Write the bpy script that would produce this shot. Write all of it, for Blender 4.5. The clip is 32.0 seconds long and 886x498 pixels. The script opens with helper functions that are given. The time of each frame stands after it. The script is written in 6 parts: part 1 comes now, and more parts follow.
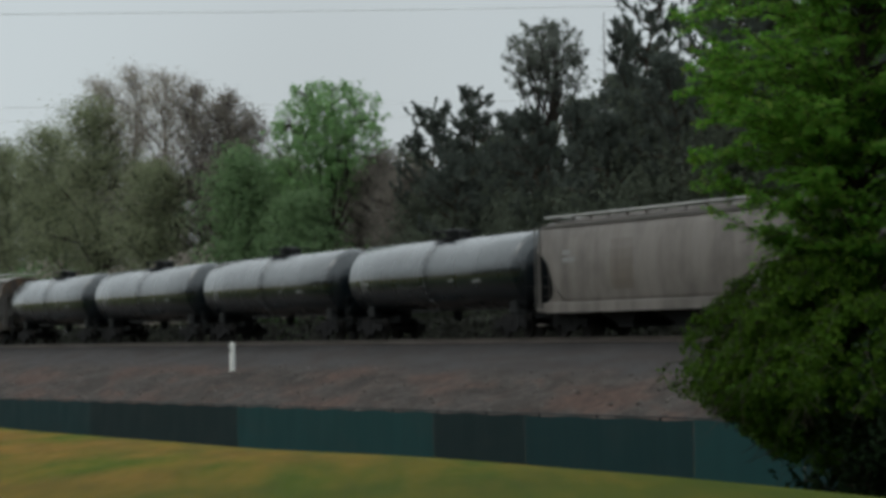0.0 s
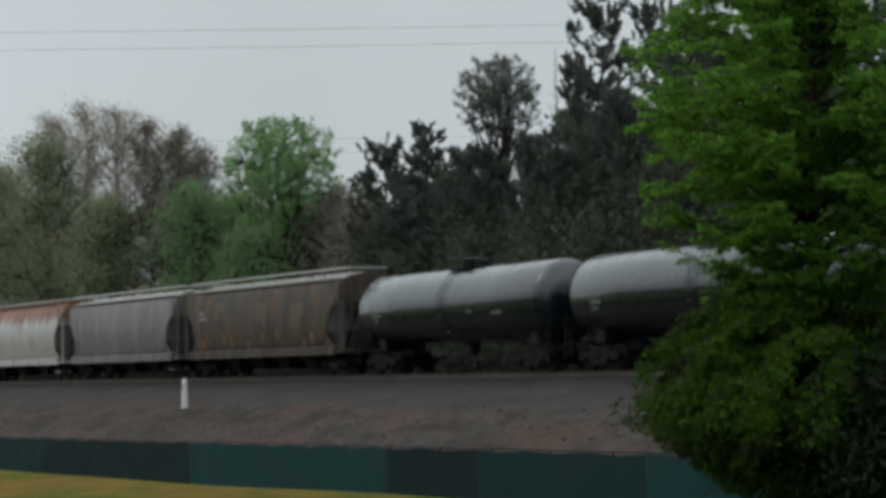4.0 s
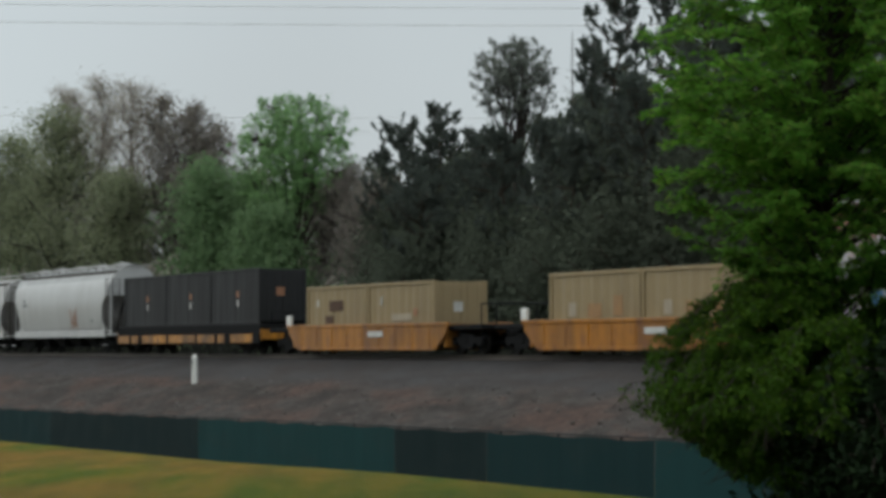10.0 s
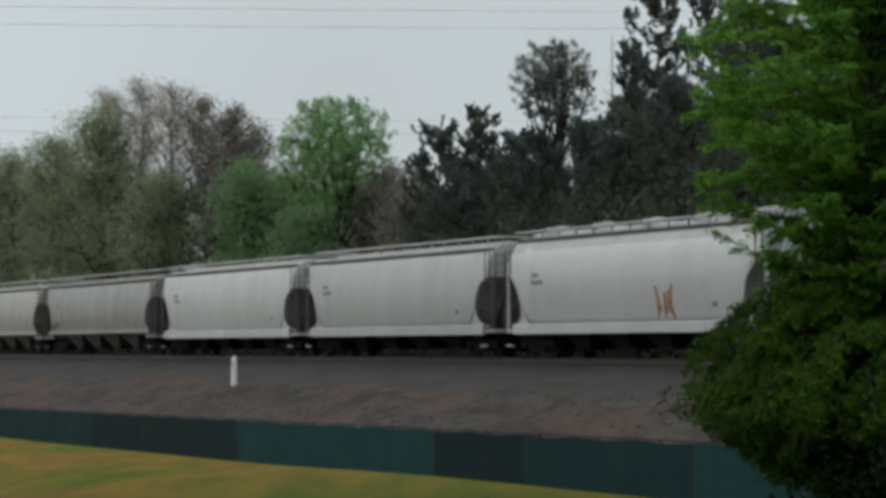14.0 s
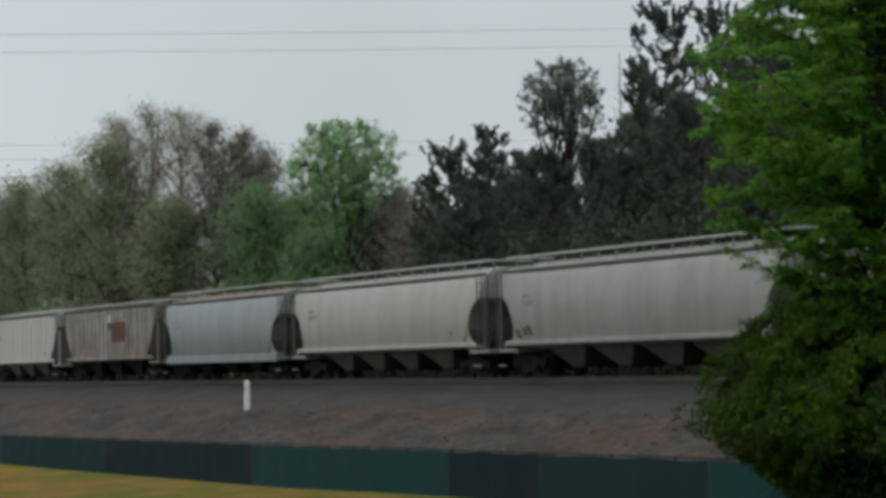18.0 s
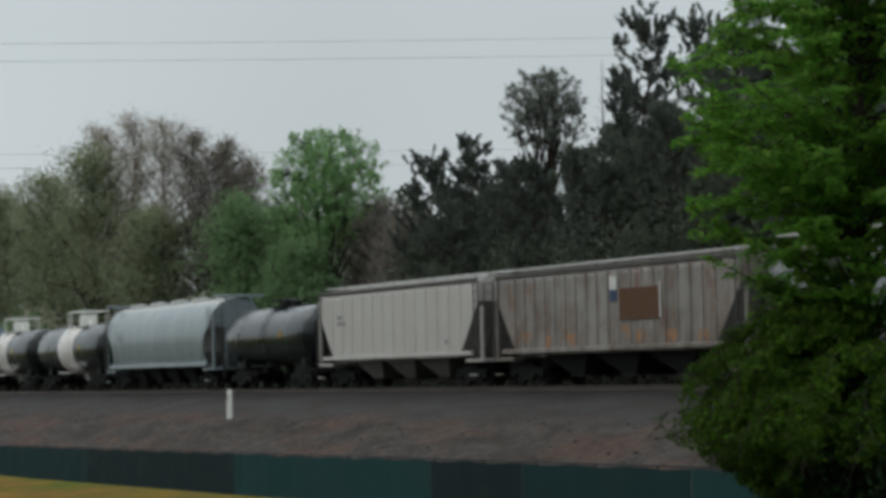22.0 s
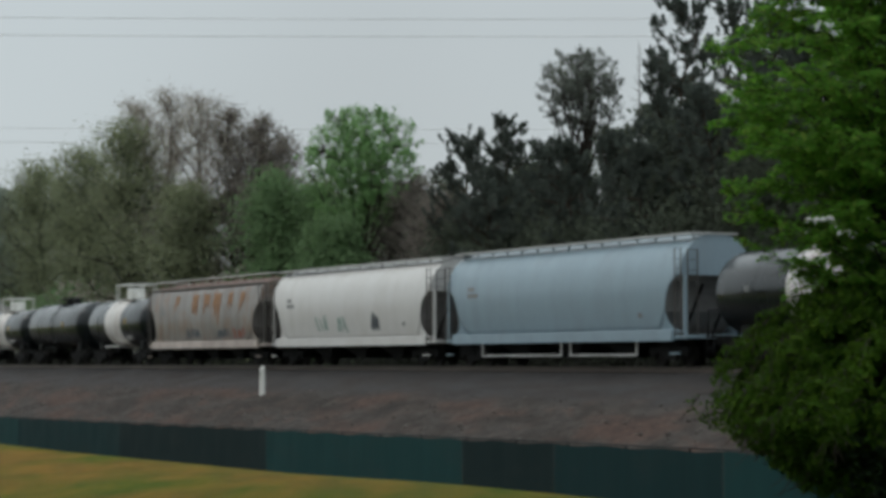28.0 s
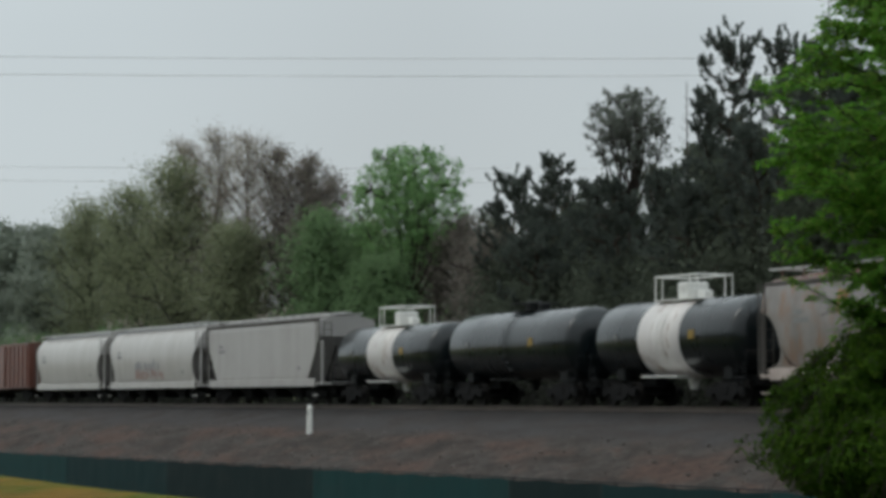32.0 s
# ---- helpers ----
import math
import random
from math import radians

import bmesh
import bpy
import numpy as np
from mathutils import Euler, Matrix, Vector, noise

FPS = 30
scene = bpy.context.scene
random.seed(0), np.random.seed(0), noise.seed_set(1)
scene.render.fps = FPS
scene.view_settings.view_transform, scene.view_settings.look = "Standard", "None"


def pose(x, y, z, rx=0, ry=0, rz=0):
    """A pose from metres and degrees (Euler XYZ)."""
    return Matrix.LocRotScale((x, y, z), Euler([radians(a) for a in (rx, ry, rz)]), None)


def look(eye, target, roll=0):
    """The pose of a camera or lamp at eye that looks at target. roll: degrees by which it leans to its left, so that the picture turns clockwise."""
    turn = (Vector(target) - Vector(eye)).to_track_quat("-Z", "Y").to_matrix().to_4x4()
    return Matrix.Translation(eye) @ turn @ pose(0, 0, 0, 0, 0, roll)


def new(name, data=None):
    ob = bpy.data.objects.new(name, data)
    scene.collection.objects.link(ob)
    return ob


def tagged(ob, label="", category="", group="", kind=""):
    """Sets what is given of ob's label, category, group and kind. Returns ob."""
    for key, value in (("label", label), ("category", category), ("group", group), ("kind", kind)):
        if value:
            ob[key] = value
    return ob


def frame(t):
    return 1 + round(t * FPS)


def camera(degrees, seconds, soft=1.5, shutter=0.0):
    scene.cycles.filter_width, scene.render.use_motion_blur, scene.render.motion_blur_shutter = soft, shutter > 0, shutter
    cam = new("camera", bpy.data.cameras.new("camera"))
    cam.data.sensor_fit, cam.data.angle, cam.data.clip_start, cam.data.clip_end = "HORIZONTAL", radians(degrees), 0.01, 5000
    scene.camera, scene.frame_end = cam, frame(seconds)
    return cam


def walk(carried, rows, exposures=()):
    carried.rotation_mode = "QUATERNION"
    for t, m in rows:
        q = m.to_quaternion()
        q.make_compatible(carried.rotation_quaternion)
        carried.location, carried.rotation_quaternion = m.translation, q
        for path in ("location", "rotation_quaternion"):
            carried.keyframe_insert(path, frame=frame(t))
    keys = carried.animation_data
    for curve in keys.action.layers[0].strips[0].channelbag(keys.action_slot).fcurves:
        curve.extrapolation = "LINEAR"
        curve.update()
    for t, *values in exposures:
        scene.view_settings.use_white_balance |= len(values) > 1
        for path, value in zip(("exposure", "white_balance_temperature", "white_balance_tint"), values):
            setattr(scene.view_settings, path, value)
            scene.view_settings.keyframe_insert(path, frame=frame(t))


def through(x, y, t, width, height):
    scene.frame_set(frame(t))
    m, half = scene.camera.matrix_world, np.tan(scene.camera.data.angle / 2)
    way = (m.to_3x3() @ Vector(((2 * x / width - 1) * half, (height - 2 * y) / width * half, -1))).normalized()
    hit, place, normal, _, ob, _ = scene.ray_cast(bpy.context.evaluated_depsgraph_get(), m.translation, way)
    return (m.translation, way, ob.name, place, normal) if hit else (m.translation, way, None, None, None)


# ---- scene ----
EYE = (0.0, 0.0, 1.6)


def aim(az, el, roll):
    """The eye's pose from its bearing (degrees from +y towards +x), its tilt and its lean."""
    a, e = radians(az), radians(el)
    way = Vector((math.sin(a) * math.cos(e), math.cos(a) * math.cos(e), math.sin(e)))
    return look(EYE, Vector(EYE) + way * 50, roll)


# ---- camera ----
cam = camera(22.18, 32.0, soft=4.0)
walk(cam, [
    (0, aim(-62.796, 2.077, -1.167)),
    (0.5, aim(-63.759, 2.469, -0.887)),
    (1, aim(-63.774, 3.028, -0.382)),
    (1.5, aim(-63.211, 2.623, -0.173)),
    (2, aim(-63.472, 2.113, 0.146)),
    (2.5, aim(-63.750, 1.840, -0.297)),
    (3, aim(-63.022, 1.904, -0.225)),
    (3.5, aim(-62.076, 2.640, -1.300)),
    (5.5, aim(-60.550, 3.462, -0.749)),
    (6, aim(-60.512, 3.829, -0.763)),
    (6.5, aim(-61.711, 3.570, -0.695)),
    (7, aim(-61.845, 3.758, -0.726)),
    (7.5, aim(-61.932, 2.957, -0.982)),
    (8, aim(-61.701, 3.060, -0.940)),
    (8.5, aim(-60.094, 3.547, -1.021)),
    (9, aim(-61.297, 2.413, -0.208)),
    (9.5, aim(-61.552, 2.694, -0.520)),
    (10, aim(-61.899, 2.475, -0.144)),
    (10.5, aim(-61.834, 2.358, -0.266)),
    (11, aim(-62.557, 2.318, 0.185)),
    (11.5, aim(-62.483, 2.675, 0.117)),
    (12, aim(-60.892, 2.988, 0.379)),
    (12.5, aim(-61.315, 2.390, 0.130)),
    (13, aim(-60.921, 2.239, 0.398)),
    (13.5, aim(-62.726, 2.656, -0.090)),
    (14, aim(-62.896, 2.544, 0.008)),
    (14.5, aim(-62.693, 2.519, -0.355)),
    (16.5, aim(-63.031, 2.907, -1.024)),
    (17, aim(-63.560, 2.626, -0.881)),
    (17.5, aim(-63.664, 2.571, -0.920)),
    (18, aim(-63.166, 3.067, -0.958)),
    (18.5, aim(-62.471, 3.096, -1.038)),
    (19, aim(-63.202, 2.686, -0.922)),
    (19.5, aim(-63.236, 2.797, -1.059)),
    (20, aim(-62.934, 2.899, -1.193)),
    (20.5, aim(-62.061, 3.304, -0.927)),
    (21, aim(-62.232, 3.654, -1.002)),
    (21.5, aim(-62.699, 3.510, -1.076)),
    (22, aim(-62.722, 3.291, -0.998)),
    (22.5, aim(-61.448, 3.669, -0.731)),
    (23, aim(-61.426, 3.725, -0.831)),
    (23.5, aim(-61.680, 3.800, -0.726)),
    (24, aim(-62.098, 3.681, -0.686)),
    (24.5, aim(-62.139, 4.070, -0.497)),
    (26.5, aim(-61.885, 4.457, -0.693)),
    (27, aim(-62.168, 3.908, -0.481)),
    (27.5, aim(-62.729, 3.789, -0.198)),
    (28, aim(-63.596, 2.770, -0.203)),
    (28.5, aim(-63.482, 2.634, -0.074)),
    (29, aim(-63.471, 2.034, 0.544)),
    (29.5, aim(-64.061, 1.959, -0.084)),
    (30, aim(-64.346, 2.536, -0.103)),
    (30.5, aim(-63.917, 2.600, -0.050)),
    (31, aim(-63.881, 2.223, -0.133)),
    (31.5, aim(-63.714, 2.787, -0.138)),
    (32, aim(-64.796, 3.767, -0.050)),
], exposures=[(0, 0.06, 6300, 6.5), (3.5, 0.06, 6300, 6.5), (6, 0.12, 6300, 6.5), (19, 0.12, 6300, 6.5), (22, 0.06, 6300, 6.5), (24.5, 0.07, 6300, 6.5), (28, 0.02, 6300, 6.5), (31, 0.01, 6300, 6.5), (32, 0.05, 6300, 6.5)])

# ---- world and sun: an even overcast sky ----
SUN_EL, SUN_AZ = 52.0, 200.0
world = bpy.data.worlds.new("overcast_sky")
scene.world = world
world.use_nodes = True
wn, wl = world.node_tree.nodes, world.node_tree.links
wn.clear()
w_out = wn.new("ShaderNodeOutputWorld")
w_bg = wn.new("ShaderNodeBackground")
w_sky = wn.new("ShaderNodeTexSky")
w_sky.sky_type, w_sky.sun_disc = "NISHITA", False
w_sky.sun_elevation, w_sky.sun_rotation = radians(SUN_EL), radians(SUN_AZ)
w_sky.air_density, w_sky.dust_density = 1.0, 6.0
w_coord = wn.new("ShaderNodeTexCoord")
w_sep = wn.new("ShaderNodeSeparateXYZ")
w_ramp = wn.new("ShaderNodeValToRGB")
w_ramp.color_ramp.elements[0].position, w_ramp.color_ramp.elements[0].color = 0.0, (6.0, 6.36, 6.5, 1)
w_ramp.color_ramp.elements[1].position, w_ramp.color_ramp.elements[1].color = 1.0, (11.5, 12.0, 12.1, 1)
e = w_ramp.color_ramp.elements.new(0.16)
e.color = (6.1, 6.5, 6.66, 1)
e = w_ramp.color_ramp.elements.new(0.5)
e.color = (8.6, 9.0, 9.1, 1)
w_noise = wn.new("ShaderNodeTexNoise")
w_noise.inputs["Scale"].default_value, w_noise.inputs["Detail"].default_value = 1.6, 3.0
w_mixn = wn.new("ShaderNodeMix")
w_mixn.data_type, w_mixn.blend_type = "RGBA", "SOFT_LIGHT"
w_mixn.inputs[0].default_value = 0.08
w_mix = wn.new("ShaderNodeMix")
w_mix.data_type = "RGBA"
w_mix.inputs[0].default_value = 0.12
wl.new(w_coord.outputs["Generated"], w_sep.inputs[0])
wl.new(w_sep.outputs["Z"], w_ramp.inputs[0])
wl.new(w_coord.outputs["Generated"], w_noise.inputs["Vector"])
wl.new(w_ramp.outputs[0], w_mixn.inputs[6])
wl.new(w_noise.outputs["Fac"], w_mixn.inputs[7])
wl.new(w_mixn.outputs[2], w_mix.inputs[6])
wl.new(w_sky.outputs[0], w_mix.inputs[7])
wl.new(w_mix.outputs[2], w_bg.inputs["Color"])
w_bg.inputs["Strength"].default_value = 0.1
wl.new(w_bg.outputs[0], w_out.inputs[0])

sun = new("sun", bpy.data.lights.new("sun", "SUN"))
sun.data.energy, sun.data.angle, sun.data.color = 0.4, radians(25), (1.0, 0.97, 0.93)
a, e = radians(SUN_AZ), radians(SUN_EL)
sun.matrix_world = look((math.sin(a) * math.cos(e) * 50, math.cos(a) * math.cos(e) * 50, math.sin(e) * 50), (0, 0, 0))
scene.view_settings.exposure = 0.0


# ---- building helpers ----
def mesh_of(name, bm, material=None, smooth=False):
    me = bpy.data.meshes.new(name)
    bm.to_mesh(me)
    bm.free()
    if material:
        me.materials.append(material)
    if smooth:
        me.polygons.foreach_set("use_smooth", [True] * len(me.polygons))
    return me


def part(name, bm, material, parent=None, label="", smooth=False):
    """Links a bmesh as one mesh object under a thing or a part."""
    ob = new(name, mesh_of(name, bm, material, smooth))
    ob.parent = parent
    if label:
        ob["label"] = label
    return ob


def shared(name, me, m, parent, label=""):
    """One more part on a mesh that alike parts share."""
    ob = new(name, me)
    ob.parent = parent
    ob.matrix_basis = m
    if label:
        ob["label"] = label
    return ob


def raw(name, verts, faces, material):
    me = bpy.data.meshes.new(name)
    me.from_pydata([tuple(v) for v in verts], [], [tuple(f) for f in faces])
    me.materials.append(material)
    return me


def box(bm, x0, y0, z0, x1, y1, z1, bevel=0.0):
    vs = [bm.verts.new(p) for p in ((x0, y0, z0), (x1, y0, z0), (x1, y1, z0), (x0, y1, z0),
                                    (x0, y0, z1), (x1, y0, z1), (x1, y1, z1), (x0, y1, z1))]
    fs = [bm.faces.new([vs[i] for i in q]) for q in ((3, 2, 1, 0), (4, 5, 6, 7), (0, 1, 5, 4), (1, 2, 6, 5), (2, 3, 7, 6), (3, 0, 4, 7))]
    if bevel:
        edges = list({ed for f in fs for ed in f.edges})
        bmesh.ops.bevel(bm, geom=edges, offset=bevel, segments=1, affect="EDGES")
    return bm


def a_box(*args, bevel=0.0):
    return box(bmesh.new(), *args, bevel=bevel)


def rod(bm, p, q, r0, r1=None, n=6):
    """A tapered rod from p to q."""
    p, q = Vector(p), Vector(q)
    r1 = r0 if r1 is None else r1
    w = (q - p).normalized()
    s = w.orthogonal().normalized()
    t = w.cross(s)
    rings = []
    for c, r in ((p, r0), (q, r1)):
        rings.append([bm.verts.new(c + (s * math.cos(k * 2 * math.pi / n) + t * math.sin(k * 2 * math.pi / n)) * r) for k in range(n)])
    for k in range(n):
        bm.faces.new((rings[0][k], rings[0][(k + 1) % n], rings[1][(k + 1) % n], rings[1][k]))
    bm.faces.new(rings[0][::-1])
    bm.faces.new(rings[1])
    return bm


def pipe(points, r, n=6):
    bm = bmesh.new()
    for p, q in zip(points[:-1], points[1:]):
        rod(bm, p, q, r, n=n)
    return bm


def prism(bm, outline, y0, y1):
    """An (x, z) outline pushed from y0 to y1."""
    a = [bm.verts.new((x, y0, z)) for x, z in outline]
    b = [bm.verts.new((x, y1, z)) for x, z in outline]
    n = len(a)
    for k in range(n):
        bm.faces.new((a[k], a[(k + 1) % n], b[(k + 1) % n], b[k]))
    bm.faces.new(a[::-1])
    bm.faces.new(b)
    bmesh.ops.recalc_face_normals(bm, faces=bm.faces[:])
    return bm


# ---- materials ----
class Nodes:
    """A small writer of node materials."""

    def __init__(self, name):
        self.mat = bpy.data.materials.new(name)
        self.mat.use_nodes = True
        self.t = self.mat.node_tree
        self.bsdf = self.t.nodes["Principled BSDF"]

    def node(self, kind, **inputs):
        n = self.t.nodes.new(kind)
        for k, v in inputs.items():
            self.put(n.inputs[k.replace("_", " ")], v)
        return n

    def put(self, socket, v):
        if hasattr(v, "is_output"):
            self.t.links.new(v, socket)
        else:
            socket.default_value = v

    def coords(self, scale=(1, 1, 1), world=False):
        c = self.node("ShaderNodeNewGeometry").outputs["Position"] if world else self.node("ShaderNodeTexCoord").outputs["Object"]
        m = self.node("ShaderNodeMapping")
        self.put(m.inputs["Vector"], c)
        m.inputs["Scale"].default_value = scale
        return m.outputs[0]

    def noise(self, vector, scale, detail=4.0, rough=0.6):
        n = self.node("ShaderNodeTexNoise", Vector=vector, Scale=scale, Detail=detail, Roughness=rough)
        return n.outputs["Fac"]

    def ramp(self, fac, *stops):
        r = self.node("ShaderNodeValToRGB", Fac=fac)
        els = r.color_ramp.elements
        while len(els) < len(stops):
            els.new(0.5)
        for el, (p, c) in zip(els, stops):
            el.position = p
            el.color = (*c, 1) if len(c) == 3 else c
        return r.outputs[0]

    def grey(self, fac, lo, hi, a=0.0, b=1.0):
        n = self.node("ShaderNodeMapRange")
        for k, v in (("Value", fac), ("From Min", lo), ("From Max", hi), ("To Min", a), ("To Max", b)):
            self.put(n.inputs[k], v)
        return n.outputs[0]

    def mix(self, fac, a, b, blend="MIX"):
        n = self.node("ShaderNodeMix")
        n.data_type, n.blend_type = "RGBA", blend
        for i, v in ((0, fac), (6, a), (7, b)):
            if isinstance(v, tuple) and len(v) == 3:
                v = (*v, 1)
            self.put(n.inputs[i], v)
        return n.outputs[2]

    def times(self, a, b):
        n = self.node("ShaderNodeMath")
        n.operation = "MULTIPLY"
        self.put(n.inputs[0], a)
        self.put(n.inputs[1], b)
        return n.outputs[0]

    def bump(self, height, strength, distance=0.02):
        b = self.node("ShaderNodeBump", Height=height, Strength=strength, Distance=distance)
        self.put(self.bsdf.inputs["Normal"], b.outputs[0])

    def done(self, colour, rough=0.6, metal=0.0, spec=0.4):
        self.put(self.bsdf.inputs["Base Color"], (*colour, 1) if isinstance(colour, tuple) and len(colour) == 3 else colour)
        self.put(self.bsdf.inputs["Roughness"], rough)
        self.put(self.bsdf.inputs["Metallic"], metal)
        self.put(self.bsdf.inputs["Specular IOR Level"], spec)
        return self.mat


def painted_steel(name, paint, grime=(0.09, 0.075, 0.06), rust=None, amount=0.5, rust_top=0.0, gloss=0.45, coat=0.3):
    """Railway paint: vertical rain streaks, blotches of grime, grime thrown up at the foot, rust where given."""
    n = Nodes(name)
    streak = n.noise(n.coords((1.0, 1.0, 0.1)), 1.5, 4.0, 0.6)
    blotch = n.noise(n.coords((1, 1, 1)), 0.45, 4.0, 0.6)
    fine = n.noise(n.coords((1, 1, 0.4)), 9.0, 3.0, 0.6)
    col = n.mix(n.times(n.grey(streak, 0.44, 0.8), amount * 0.55), paint, grime)
    col = n.mix(n.times(n.grey(blotch, 0.45, 0.75), amount * 0.8), col, grime)
    col = n.mix(n.grey(fine, 0.3, 0.8, 0.0, 0.18), col, tuple(c * 0.55 for c in paint))
    if rust:
        spots = n.noise(n.coords((1.2, 1.2, 0.5)), 1.5, 6.0, 0.7)
        col = n.mix(n.grey(spots, 0.56 - 0.08 * amount, 0.7, 0.0, 0.9), col, rust)
    if rust_top:
        sep = n.node("ShaderNodeSeparateXYZ", Vector=n.coords((1, 1, 1))).outputs["Z"]
        edge = n.node("ShaderNodeMath")
        edge.operation = "ADD"
        n.put(edge.inputs[0], sep)
        n.put(edge.inputs[1], n.grey(streak, 0.3, 0.75, -0.3, 0.42))
        col = n.mix(n.grey(edge.outputs[0], rust_top - 0.2, rust_top + 0.3, 0.0, 0.9), col, n.mix(n.grey(blotch, 0.4, 0.6), (0.13, 0.045, 0.015), (0.22, 0.08, 0.033)))
    n.bump(blotch, 0.25, 0.03)
    n.put(n.bsdf.inputs["Coat Weight"], n.grey(edge.outputs[0], rust_top - 0.12, rust_top + 0.2, coat, 0.0) if rust_top else coat)
    n.bsdf.inputs["Coat Roughness"].default_value = 0.22
    return n.done(col, n.grey(streak, 0.3, 0.8, gloss, gloss + 0.3), 0.0, 0.45)


def plain_metal(name, colour, rough=0.6, metal=0.0, vary=0.5, scale=3.0, rust=(0.12, 0.075, 0.045)):
    n = Nodes(name)
    f = n.noise(n.coords(), scale, 5.0, 0.65)
    g = n.noise(n.coords(), scale * 8, 3.0, 0.6)
    col = n.mix(n.grey(f, 0.35, 0.7, 0.0, vary), colour, tuple(c * 0.45 for c in colour))
    col = n.mix(n.grey(g, 0.5, 0.8, 0.0, 0.3), col, rust)
    n.bump(g, 0.2, 0.01)
    return n.done(col, rough, metal, 0.12 if max(colour) < 0.06 else 0.4)


def leafy(name, colours, rough=0.6, through=0.25):
    """Leaves that differ one from another, letting some light through."""
    n = Nodes(name)
    geo = n.node("ShaderNodeNewGeometry")
    stops = [(k / max(1, len(colours) - 1), c) for k, c in enumerate(colours)]
    col = n.ramp(geo.outputs["Random Per Island"], *stops)
    patch = n.noise(n.coords(), 0.5, 3.0)
    col = n.mix(n.grey(patch, 0.35, 0.7, 0.0, 0.25), col, tuple(c * 0.6 for c in colours[0]))
    mat = n.done(col, rough, 0.0, 0.12)
    tr = n.node("ShaderNodeBsdfTranslucent", Color=col)
    ms = n.node("ShaderNodeMixShader", Fac=through)
    n.put(ms.inputs[1], n.bsdf.outputs[0])
    n.put(ms.inputs[2], tr.outputs[0])
    n.put(n.t.nodes["Material Output"].inputs["Surface"], ms.outputs[0])
    return mat


def barky(name, colour):
    n = Nodes(name)
    f = n.noise(n.coords((6, 6, 1)), 3.0, 6.0, 0.7)
    col = n.mix(n.grey(f, 0.35, 0.7), tuple(c * 0.5 for c in colour), colour)
    n.bump(f, 0.7, 0.03)
    return n.done(col, 0.9, 0.0, 0.2)


def lawn_material():
    """Thin spring turf, mown in one direction: yellow-green with worn straw-brown patches drawn out along the mowing."""
    n = Nodes("spring_lawn")
    turn = n.node("ShaderNodeMapping", Vector=n.node("ShaderNodeNewGeometry").outputs["Position"])
    turn.inputs["Rotation"].default_value = (0, 0, radians(-153))

    def mown(along, across):
        m = n.node("ShaderNodeMapping", Vector=turn.outputs[0])
        m.inputs["Scale"].default_value = (along, across, 1)
        return m.outputs[0]

    big = n.noise(mown(0.1, 0.42), 1.0, 4.0, 0.6)
    mid = n.noise(mown(0.35, 1.6), 1.0, 5.0, 0.65)
    fine = n.noise(n.coords(world=True), 30.0, 4.0, 0.7)
    col = n.ramp(mid, (0.32, (0.044, 0.07, 0.003)), (0.5, (0.068, 0.088, 0.003)), (0.68, (0.12, 0.1, 0.006)))
    y = n.node("ShaderNodeSeparateXYZ", Vector=n.coords(world=True)).outputs["Y"]
    x = n.node("ShaderNodeSeparateXYZ", Vector=n.coords(world=True)).outputs["X"]
    worn = n.times(n.times(n.grey(big, 0.38, 0.55, 0.0, 0.88), n.grey(y, 12.6, 11.4)), n.grey(x, -12.0, -24.0, 0.15, 1.0))
    col = n.mix(worn, col, n.mix(n.grey(mid, 0.35, 0.65), (0.13, 0.078, 0.012), (0.215, 0.115, 0.02)))
    col = n.mix(n.grey(x, -25.0, -17.5, 0.0, 0.7), col, n.mix(n.grey(mid, 0.35, 0.65), (0.026, 0.05, 0.003), (0.05, 0.066, 0.004)))
    col = n.mix(n.grey(fine, 0.45, 0.8, 0.0, 0.35), col, (0.03, 0.045, 0.006))
    n.bump(fine, 0.8, 0.03)
    return n.done(col, 0.9, 0.0, 0.1)


